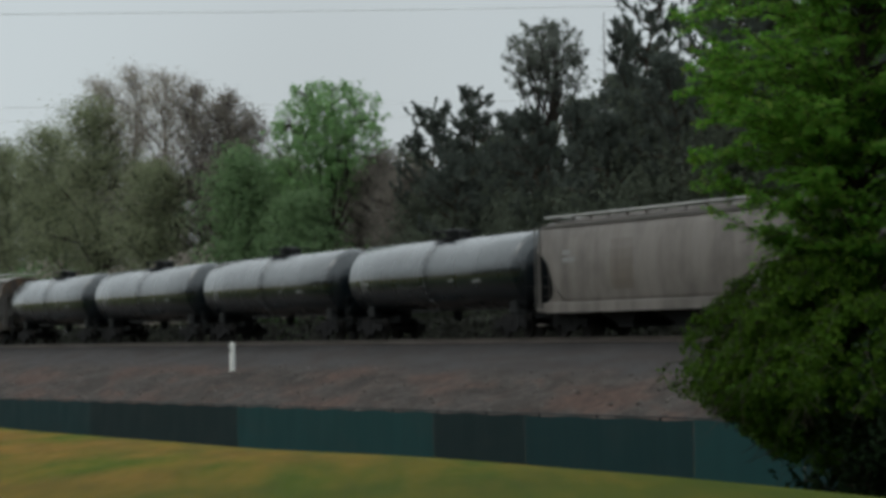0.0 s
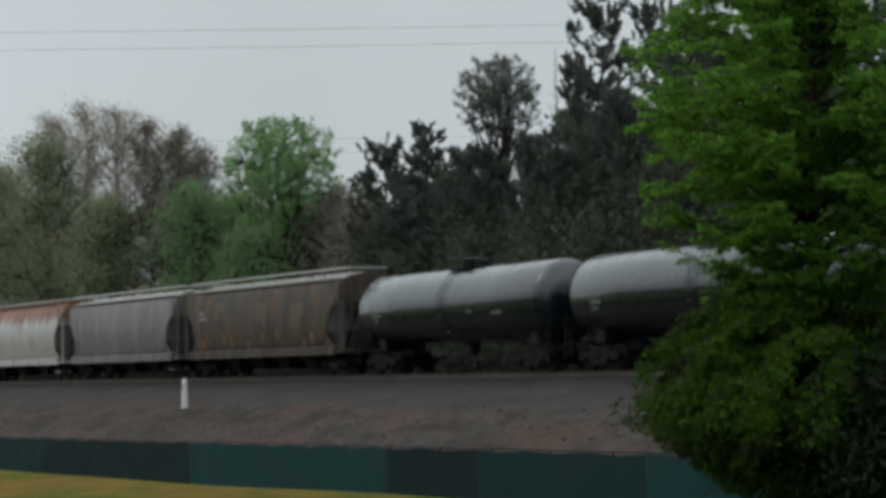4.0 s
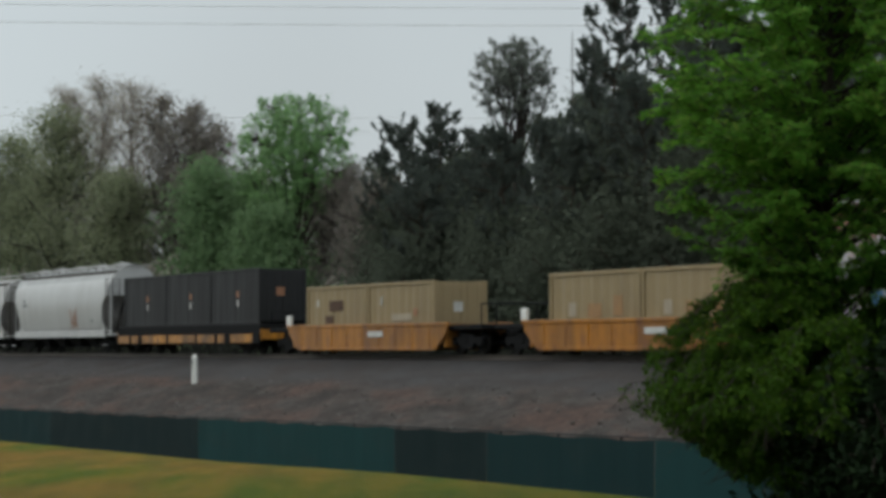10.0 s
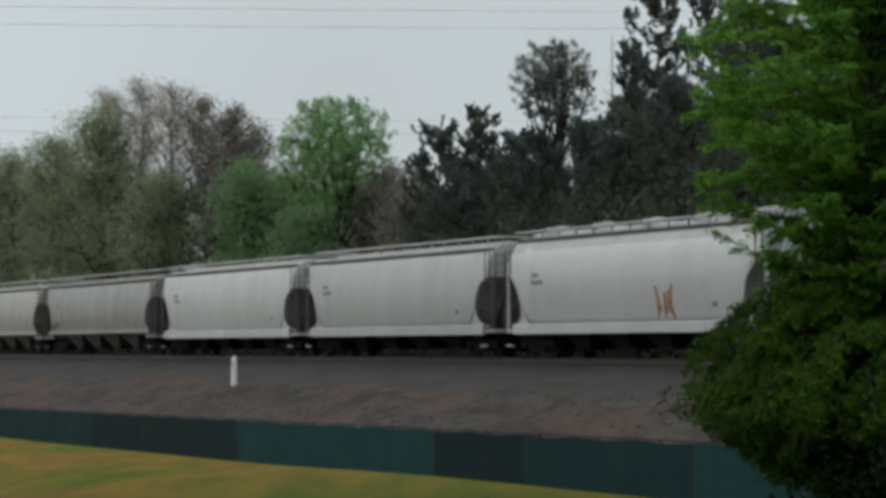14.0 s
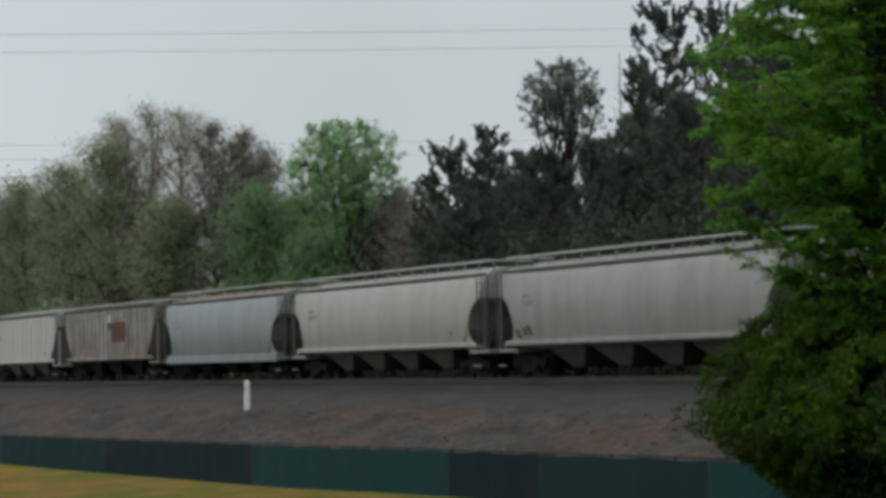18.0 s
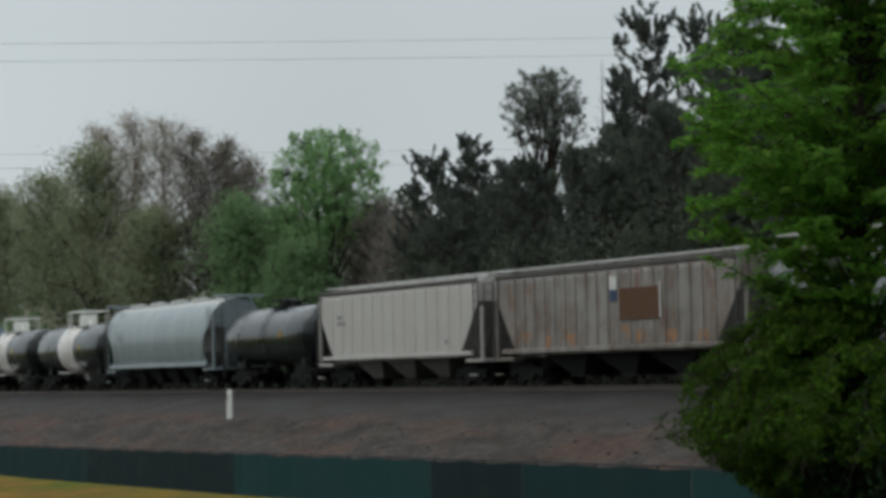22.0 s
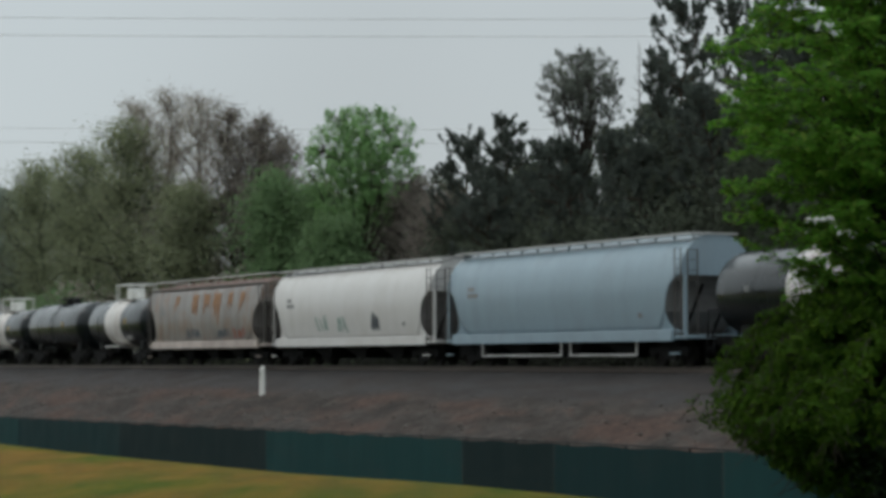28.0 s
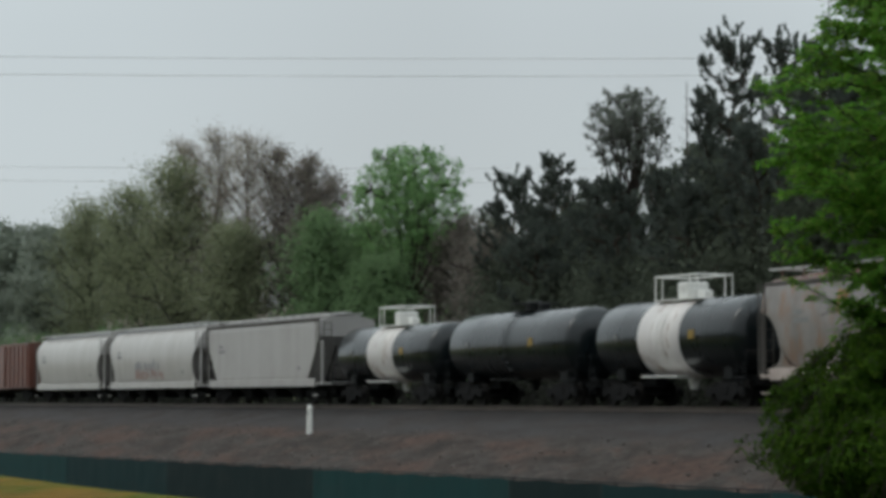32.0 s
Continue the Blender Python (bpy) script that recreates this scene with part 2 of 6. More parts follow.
def earth_material():
    """Ballast, bank and rough ground, told apart by where they lie across the line."""
    n = Nodes("bank_earth")
    pos = n.node("ShaderNodeNewGeometry").outputs["Position"]
    y = n.node("ShaderNodeSeparateXYZ", Vector=pos).outputs["Y"]
    wob = n.noise(n.coords((0.5, 0.5, 0.5), world=True), 0.7, 4.0, 0.6)
    add = n.node("ShaderNodeMath")
    add.operation = "ADD"
    n.put(add.inputs[0], y)
    n.put(add.inputs[1], n.grey(wob, 0.3, 0.7, -0.5, 0.5))
    grit = n.noise(n.coords(world=True), 14.0, 5.0, 0.75)
    med = n.noise(n.coords((0.45, 1, 1), world=True), 0.8, 6.0, 0.7)
    rill = n.noise(n.coords((0.9, 0.35, 0.35), world=True), 0.8, 4.0, 0.65)
    stone = n.ramp(grit, (0.3, (0.04, 0.0385, 0.0385)), (0.7, (0.086, 0.082, 0.08)))
    stone = n.mix(n.grey(med, 0.42, 0.62, 0.0, 0.75), stone, (0.05, 0.04, 0.034))
    dirt = n.ramp(med, (0.32, (0.022, 0.019, 0.016)), (0.46, (0.052, 0.042, 0.034)), (0.56, (0.088, 0.078, 0.07)), (0.66, (0.115, 0.066, 0.047)))
    dirt = n.mix(n.grey(rill, 0.46, 0.66, 0.0, 0.5), dirt, (0.048, 0.042, 0.034))
    lumps = n.noise(n.coords((0.7, 1, 1), world=True), 3.2, 5.0, 0.7)
    dirt = n.mix(n.grey(lumps, 0.48, 0.66, 0.0, 0.6), dirt, (0.026, 0.023, 0.02))
    dirt = n.mix(n.grey(lumps, 0.46, 0.34, 0.0, 0.45), dirt, (0.115, 0.1, 0.088))
    stone = n.mix(n.grey(lumps, 0.5, 0.66, 0.0, 0.5), stone, (0.034, 0.031, 0.03))
    dirt = n.mix(n.grey(grit, 0.45, 0.75, 0.0, 0.5), dirt, (0.036, 0.031, 0.027))
    clay = n.noise(n.coords((0.22, 0.5, 0.5), world=True), 0.9, 5.0, 0.62)
    dirt = n.mix(n.grey(clay, 0.46, 0.6, 0.0, 0.75), dirt, n.mix(n.grey(lumps, 0.35, 0.65), (0.13, 0.075, 0.055), (0.062, 0.042, 0.034)))
    weed = n.ramp(med, (0.3, (0.03, 0.05, 0.01)), (0.7, (0.11, 0.12, 0.03)))
    col = n.mix(n.grey(add.outputs[0], 38.3, 39.4), dirt, stone)
    col = n.mix(n.grey(add.outputs[0], 34.0, 32.5), col, weed)
    # Fouled ballast, with the train's shade put into the same dark strip.
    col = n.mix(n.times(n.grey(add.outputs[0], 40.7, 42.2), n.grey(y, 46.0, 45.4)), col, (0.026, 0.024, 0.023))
    # Leaf litter beyond, its dark colour also holding the shade under the trees.
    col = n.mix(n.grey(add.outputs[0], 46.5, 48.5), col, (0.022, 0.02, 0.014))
    col = n.mix(n.grey(add.outputs[0], 75.0, 90.0), col, weed)
    col = n.mix(1.0, col, (0.69, 0.68, 0.69), "MULTIPLY")
    n.bump(lumps, 0.35, 0.12)
    return n.done(col, 0.92, 0.0, 0.2)


M = {}
M["lawn"] = lawn_material()
M["earth"] = earth_material()
M["rail"] = plain_metal("worn_rail", (0.09, 0.075, 0.065), 0.55, 0.4)
M["tie"] = plain_metal("creosoted_wood", (0.06, 0.045, 0.035), 0.85)
M["running_gear"] = plain_metal("grimy_running_gear", (0.016, 0.016, 0.0165), 0.9, 0.0, 0.5, 3.0, (0.017, 0.015, 0.014))
M["black"] = plain_metal("sooty_black_steel", (0.013, 0.014, 0.015), 0.5, 0.0, 0.5, 3.0, (0.022, 0.02, 0.018))
M["wheel"] = plain_metal("wheel_steel", (0.018, 0.017, 0.016), 0.7, 0.2, 0.5, 3.0, (0.02, 0.016, 0.013))
M["white"] = plain_metal("chalky_white_paint", (0.72, 0.72, 0.69), 0.55, 0.0, 0.3)
M["galv"] = plain_metal("galvanised_grating", (0.62, 0.62, 0.61), 0.5, 0.3)
M["post"] = plain_metal("post_paint", (0.8, 0.8, 0.76), 0.6, 0.0, 0.15)


# ---- ground: one sheet across the line, lawn, swale, bank and track bed ----
RAIL = 1.27          # top of rail
LINE_Y = 43.75       # middle of the track
PROFILE = [(-400, 0.3), (-60, 0.1), (-20, 0.02), (0, 0.0), (6, 0.0), (10.5, -0.02), (12.2, -0.06), (13.2, -0.22), (15, -0.75), (20, -1.7), (26, -2.45),
           (30, -2.62), (32.5, -2.45), (34.5, -1.75), (36.5, -0.75), (38.3, -0.02), (39.2, 0.22), (40.4, 0.55), (41.75, 0.98), (42.3, 1.07),
           (45.2, 1.07), (45.8, 0.98), (47.5, 0.25), (49.5, 0.0), (54, 0.1), (70, 0.5), (160, 1.5), (700, 2.0)]


def height(x, y):
    for (y0, z0), (y1, z1) in zip(PROFILE[:-1], PROFILE[1:]):
        if y <= y1:
            k = max(0.0, (y - y0) / (y1 - y0))
            z = z0 + (z1 - z0) * k
            break
    else:
        z = PROFILE[-1][1]
    if 31 < y < 41.5:
        f = min(1.0, (y - 31) / 2, (41.5 - y) / 1.2)
        z += f * (0.11 * noise.noise((x * 0.35, y * 0.5, 0.0)) + 0.03 * noise.noise((x * 1.3, y * 1.5, 3.0)))
    if 5 < y < 20:
        k = min(1.0, max(0.0, (x + 36) / 13))
        z += 0.15 * k * k * (3 - 2 * k) * min(1.0, (y - 5) / 6, (20 - y) / 6)
    if 4 < y < 30:
        z += 0.05 * noise.noise((x * 0.15, y * 0.2, 7.0))
    return z


def ground_sheet():
    ys = [-400, -150, -60, -20, -8, 0, 3, 6, 8, 9.5, 10.5, 11.4, 12.2, 12.7, 13.2, 14, 15, 17, 20, 23, 26, 28, 30, 31.2, 32.5, 33.5]
    ys += [34 + 0.45 * k for k in range(17)] + [41.75, 42.05, 42.3, 43.7, 45.2, 45.8, 46.6, 47.5, 49.5, 54, 62, 70, 100, 160, 350, 700]
    xs = [-1500, -1000, -700, -450, -320, -250] + [-210 + 1.0 * k for k in range(205)] + [0, 20, 50, 100, 200, 400, 800]
    vs = [(x, y, height(x, y)) for y in ys for x in xs]
    nx = len(xs)
    fs, mats = [], []
    for j in range(len(ys) - 1):
        for i in range(nx - 1):
            fs.append((j * nx + i, j * nx + i + 1, (j + 1) * nx + i + 1, (j + 1) * nx + i))
            mats.append(0 if ys[j + 1] <= 20 else 1)
    me = raw("ground", vs, fs, M["lawn"])
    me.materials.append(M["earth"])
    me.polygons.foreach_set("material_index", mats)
    me.polygons.foreach_set("use_smooth", [True] * len(fs))
    return tagged(new("ground", me), "patchy spring lawn falling to a stony railway bank", "ground", kind="structure")


ground = ground_sheet()


# ---- the freight train ----
SPEED = 14.54        # metres a second along +x
TRAIN = []           # (thing, its x when the clip starts)


TALL = {"round": 1.07, "roundx": 1.125, "eave": 1.0, "eavex": 1.05, "ribbed": 1.03}


def side_width(z, style):
    """Half the body's width at height z over the rail."""
    z = 1.18 + (z - 1.18) / TALL[style]
    style = style.rstrip("x")
    if style == "ribbed":
        return 1.5 if z < 4.12 else max(0.0, 1.5 - (z - 4.12) / 0.42 * 1.5)
    pts = [(1.0, 1.3), (1.4, 1.4), (1.9, 1.51), (2.5, 1.58), (2.9, 1.57), (3.3, 1.5), (3.65, 1.37), (3.95, 1.17), (4.18, 0.93), (4.34, 0.65), (4.43, 0.33), (4.46, 0.0)]
    if style == "eave":
        pts = [(1.0, 1.36), (1.4, 1.45), (2.0, 1.55), (2.6, 1.58), (3.2, 1.55), (3.7, 1.46), (4.1, 1.34), (4.24, 1.14), (4.38, 0.7), (4.44, 0.3), (4.46, 0.0)]
    for (z0, w0), (z1, w1) in zip(pts[:-1], pts[1:]):
        if z <= z1:
            return w0 + (w1 - w0) * max(0.0, (z - z0) / (z1 - z0))
    return 0.0


def hopper_shell(length, style, cap=2.93):
    """The body: a loft along x whose foot rises at both ends into the slope sheets."""
    e = length / 2 - 0.22
    if style == "ribbed":
        ends = [(0.0, 3.4), (0.35, 3.0), (0.75, 2.55), (1.15, 2.1), (1.5, 1.72), (1.9, 1.3), (2.3, 1.18)]
    else:
        ends = [(0.0, 3.2), (0.35, 3.12), (0.7, 2.98), (1.0, 2.77), (1.22, 2.52), (1.38, 2.2), (1.46, 1.95), (2.3, 1.25), (2.6, 1.18)]
    slim = 0.7 if style.startswith("round") else 0.8
    stations = [(-e + d * slim, z) for d, z in ends]
    count = 6
    first = stations[-1][0]
    mids = [(first - 2 * first * k / count, 1.18) for k in range(1, count)]
    stations = stations + mids + [(-x, z) for x, z in stations[::-1]]
    top = 1.18 + ((4.54 if style == "ribbed" else 4.46) - 1.18) * TALL[style]
    bm, rings = bmesh.new(), []
    steps = 15
    for x, zb in stations:
        half = []
        for k in range(steps):
            f = k / (steps - 1)
            z = zb + (top - zb) * (f if style == "ribbed" else 1 - (1 - f) ** 1.25)
            half.append((side_width(z, style), z))
        half[-1] = (0.0, top)
        ring = [bm.verts.new((x, -w, z)) for w, z in half] + [bm.verts.new((x, w, z)) for w, z in half[-2::-1]]
        rings.append(ring)
    for a, b in zip(rings[:-1], rings[1:]):
        n = len(a)
        for k in range(n):
            f = bm.faces.new((a[k], a[(k + 1) % n], b[(k + 1) % n], b[k]))
            high = min(v.co.z for v in f.verts) > 1.18 + cap * TALL[style]
            f.material_index = 1 if k == n - 1 else 2 if high else 0
    bm.faces.new(rings[0][::-1])
    bm.faces.new(rings[-1])
    bmesh.ops.recalc_face_normals(bm, faces=bm.faces[:])
    for f in bm.faces:
        f.smooth = abs(f.normal.x) < 0.5
    return bm


def wheel_mesh():
    bm = bmesh.new()
    n = 16
    prof = [(0.0, -0.07), (0.1, -0.08), (0.14, -0.03), (0.36, -0.02), (0.4, -0.07), (0.455, -0.07), (0.46, 0.03), (0.49, 0.04), (0.49, 0.07), (0.0, 0.07)]
    rings = [[bm.verts.new((r * math.cos(2 * math.pi * k / n), y, r * math.sin(2 * math.pi * k / n))) for k in range(n)] for r, y in prof[1:-1]]
    for a, b in zip(rings[:-1], rings[1:]):
        for k in range(n):
            bm.faces.new((a[k], b[k], b[(k + 1) % n], a[(k + 1) % n]))
    bm.faces.new(rings[0])
    bm.faces.new(rings[-1][::-1])
    bmesh.ops.recalc_face_normals(bm, faces=bm.faces[:])
    return mesh_of("wheel", bm, M["wheel"])


def side_frame_mesh():
    out = [(-1.3, 0.62), (-1.2, 0.72), (-0.7, 0.72), (-0.45, 0.86), (0.45, 0.86), (0.7, 0.72), (1.2, 0.72), (1.3, 0.62), (1.25, 0.4), (1.0, 0.36),
           (0.75, 0.52), (0.4, 0.24), (-0.4, 0.24), (-0.75, 0.52), (-1.0, 0.36), (-1.25, 0.4)]
    return mesh_of("side_frame", prism(bmesh.new(), out, -0.08, 0.08), M["running_gear"])


def spring_mesh():
    bm = bmesh.new()
    for dx in (-0.16, 0.0, 0.16):
        for k in range(4):
            rod(bm, (dx, 0, 0.32 + 0.09 * k), (dx, 0, 0.37 + 0.09 * k), 0.07, n=8)
    return mesh_of("spring_nest", bm, M["running_gear"])


GEAR = {"wheel": wheel_mesh(), "frame": side_frame_mesh(), "spring": spring_mesh(),
        "axle": mesh_of("axle", rod(bmesh.new(), (0, -0.8, 0), (0, 0.8, 0), 0.08, n=8), M["running_gear"]),
        "bolster": mesh_of("bolster", a_box(-0.2, -1.1, 0.45, 0.2, 1.1, 0.78, bevel=0.03), M["running_gear"])}
bm = a_box(0.0, -0.17, 0.72, 0.62, 0.17, 1.02, bevel=0.03)
box(bm, 0.5, -0.13, 0.66, 0.86, 0.13, 1.06, bevel=0.04)
GEAR["coupler"] = mesh_of("coupler", bm, M["running_gear"])


STILES, RUNGS = {}, {}


def add_ladder(name, car, m, material, high):
    """A ladder of two stiles with each rung a part on them; alike ladders share their meshes."""
    key = (material.name, high)
    if key not in STILES:
        STILES[key] = mesh_of("ladder", a_box(-0.018, -0.218, 0, 0.018, -0.182, high), material)
        RUNGS[key] = mesh_of("rung", rod(bmesh.new(), (0, -0.2, 0), (0, 0.2, 0), 0.013, n=5), material)
    ladder = shared(name, STILES[key], m, car)
    shared("stile", STILES[key], pose(0, 0.4, 0), ladder)
    k = 0.2
    while k < high:
        shared("rung", RUNGS[key], pose(0, 0, k), ladder)
        k += 0.36


def add_truck(car, x):
    truck = shared("truck", GEAR["bolster"], pose(x, 0, 0), car, "grimy black two-axle bogie")
    for y in (-0.98, 0.98):
        shared("side_frame", GEAR["frame"], pose(0, y, 0), truck)
        shared("spring_nest", GEAR["spring"], pose(0, y, 0), truck)
    for dx in (-0.89, 0.89):
        shared("axle", GEAR["axle"], pose(dx, 0, 0.46), truck)
        shared("wheel", GEAR["wheel"], pose(dx, -0.75, 0.46), truck)
        shared("wheel", GEAR["wheel"], pose(dx, 0.75, 0.46, 0, 0, 180), truck)


def add_couplers(car, half):
    shared("coupler", GEAR["coupler"], pose(half - 0.15, 0, 0), car)
    shared("coupler", GEAR["coupler"], pose(-half + 0.15, 0, 0, 0, 0, 180), car)


def new_car(name, left, length, label, category):
    """An empty at the rail in the car's middle. left: where the body's rear end is when the clip starts."""
    car = tagged(new(name), label, category, "freight train")
    car.empty_display_size = 0.5
    x0 = left + length / 2
    car.location = (x0, LINE_Y, RAIL)
    TRAIN.append((car, x0))
    return car


def on_side(x, z, style, out=0.012):
    return (x, -side_width(z, style) - out, z)


def side_patch(x0, z0, x1, z1, style, lean=0.0, rows=5):
    """A thin painted patch that follows the curved side."""
    bm, prev = bmesh.new(), None
    for k in range(rows + 1):
        z = z0 + (z1 - z0) * k / rows
        s = lean * (z - z0)
        cur = (bm.verts.new(on_side(x0 + s, z, style)), bm.verts.new(on_side(x1 + s, z, style)))
        if prev:
            bm.faces.new((prev[0], prev[1], cur[1], cur[0]))
        prev = cur
    return bm


def tongue(x, top, wide, long, style, rng):
    """A ragged rust run: strands that start at one height and thin out downwards."""
    bm = bmesh.new()
    for k in range(5):
        cx = x + wide * (k + rng.uniform(0.2, 0.8)) / 5
        ln = long * rng.uniform(0.35, 1.0)
        w0, prev = wide * rng.uniform(0.22, 0.42), None
        for j in range(7):
            f = j / 6
            z, w = top - ln * f, w0 * (1 - 0.75 * f ** 2.5) * 0.5
            jog = 0.03 * math.sin(7 * f + k)
            cur = (bm.verts.new(on_side(cx - w + jog, z, style, 0.012 + 0.001 * k)), bm.verts.new(on_side(cx + w + jog, z, style, 0.012 + 0.001 * k)))
            if prev:
                bm.faces.new((prev[0], cur[0], cur[1], prev[1]))
            prev = cur
    return bm


def gusset(half, d, y, style):
    """The plate below the slope sheet, cut out in an arc at the car's end."""
    out = [(2.3, 1.2), (1.9, 1.5), (1.46, 1.96), (1.45, 1.82), (1.38, 1.66), (1.22, 1.5), (0.95, 1.38), (0.6, 1.31), (0.15, 1.28), (0.1, 1.2)]
    bm = bmesh.new()
    near, far = [], []
    slim = 0.7 if style.startswith("round") else 0.8
    for inset, z in out:
        inset *= slim
        w = side_width(z, style)
        x = d * (half - 0.22 - inset)
        near.append(bm.verts.new((x, y * (w + 0.006), z)))
        far.append(bm.verts.new((x, y * (w - 0.024), z)))
    n = len(out)
    bm.faces.new(near)
    bm.faces.new(far[::-1])
    for k in range(n):
        bm.faces.new((near[k], far[k], far[(k + 1) % n], near[(k + 1) % n]))
    bmesh.ops.recalc_face_normals(bm, faces=bm.faces[:])
    return bm


def flat_paint(name, colour):
    n = Nodes(name)
    f = n.noise(n.coords((1, 1, 0.5)), 4.0, 4.0)
    return n.done(n.mix(n.grey(f, 0.35, 0.75, 0.0, 0.6), colour, tuple(c * 0.5 + 0.04 for c in colour)), 0.7)


PAINT = {"rust_square": flat_paint("rusted_square", (0.085, 0.031, 0.007)), "navy": flat_paint("navy_placard", (0.03, 0.055, 0.12)),
         "rust_run": flat_paint("orange_rust", (0.28, 0.15, 0.075)), "ochre": flat_paint("ochre_stain", (0.1, 0.078, 0.055)), "amber": flat_paint("amber_rust", (0.22, 0.115, 0.04)),
         "dark": flat_paint("dark_lettering", (0.21, 0.21, 0.205)), "blue": flat_paint("blue_spray", (0.07, 0.2, 0.32)),
         "orange": flat_paint("orange_spray", (0.36, 0.17, 0.09)), "rust": flat_paint("rust_stain", (0.08, 0.037, 0.017)),
         "yellow": flat_paint("yellow_mark", (0.26, 0.17, 0.03)), "teal": flat_paint("teal_spray", (0.3, 0.39, 0.35)),
         "red": flat_paint("faded_red_spray", (0.27, 0.09, 0.06)), "faint": flat_paint("faint_stencil", (0.16, 0.165, 0.165)), "pale": flat_paint("pale_mark", (0.6, 0.6, 0.57)),
         "chalk": flat_paint("chalky_smear", (0.4, 0.34, 0.25)), "smear": flat_paint("rust_smear", (0.34, 0.2, 0.09)), "pinkish": flat_paint("pinkish_spray", (0.38, 0.27, 0.24)), "greyed": flat_paint("greyed_spray", (0.31, 0.31, 0.32)), "slate": flat_paint("slate_spray", (0.085, 0.095, 0.11))}


def spray(car, style, x, z, wide, high, colour, rng, count=7, label=""):
    """Slanting sprayed strokes, too rough to read."""
    for k in range(count):
        cx = x + wide * (k + 0.5) / count + rng.uniform(-0.1, 0.1)
        zz = z + rng.uniform(0, high * 0.25)
        w = wide / count * rng.uniform(0.45, 0.95)
        one = side_patch(cx - w / 2, zz, cx + w / 2, zz + high * rng.uniform(0.5, 0.8), style, rng.uniform(-0.5, 0.5), 4)
        part("graffiti_stroke", one, PAINT[colour], car, label)


ROOF_GREY = painted_steel("weathered_roof", (0.36, 0.36, 0.35), (0.2, 0.185, 0.17), None, 0.4, 0.0, 0.35, 0.5)
# Slope sheets: grime, and the end openings' shade put into the same colour.
SLOPE_SHEET = painted_steel("shaded_grimy_sheet", (0.22, 0.215, 0.21), (0.06, 0.052, 0.046), None, 0.6, 0.0, 0.8, 0.0)
# Dark steel that paints in shade along eaves and in the gaps between cars.
SHADE_STEEL = painted_steel("shade_dark_steel", (0.09, 0.083, 0.076), (0.04, 0.035, 0.03), None, 0.5, 0.0, 0.7, 0.0)


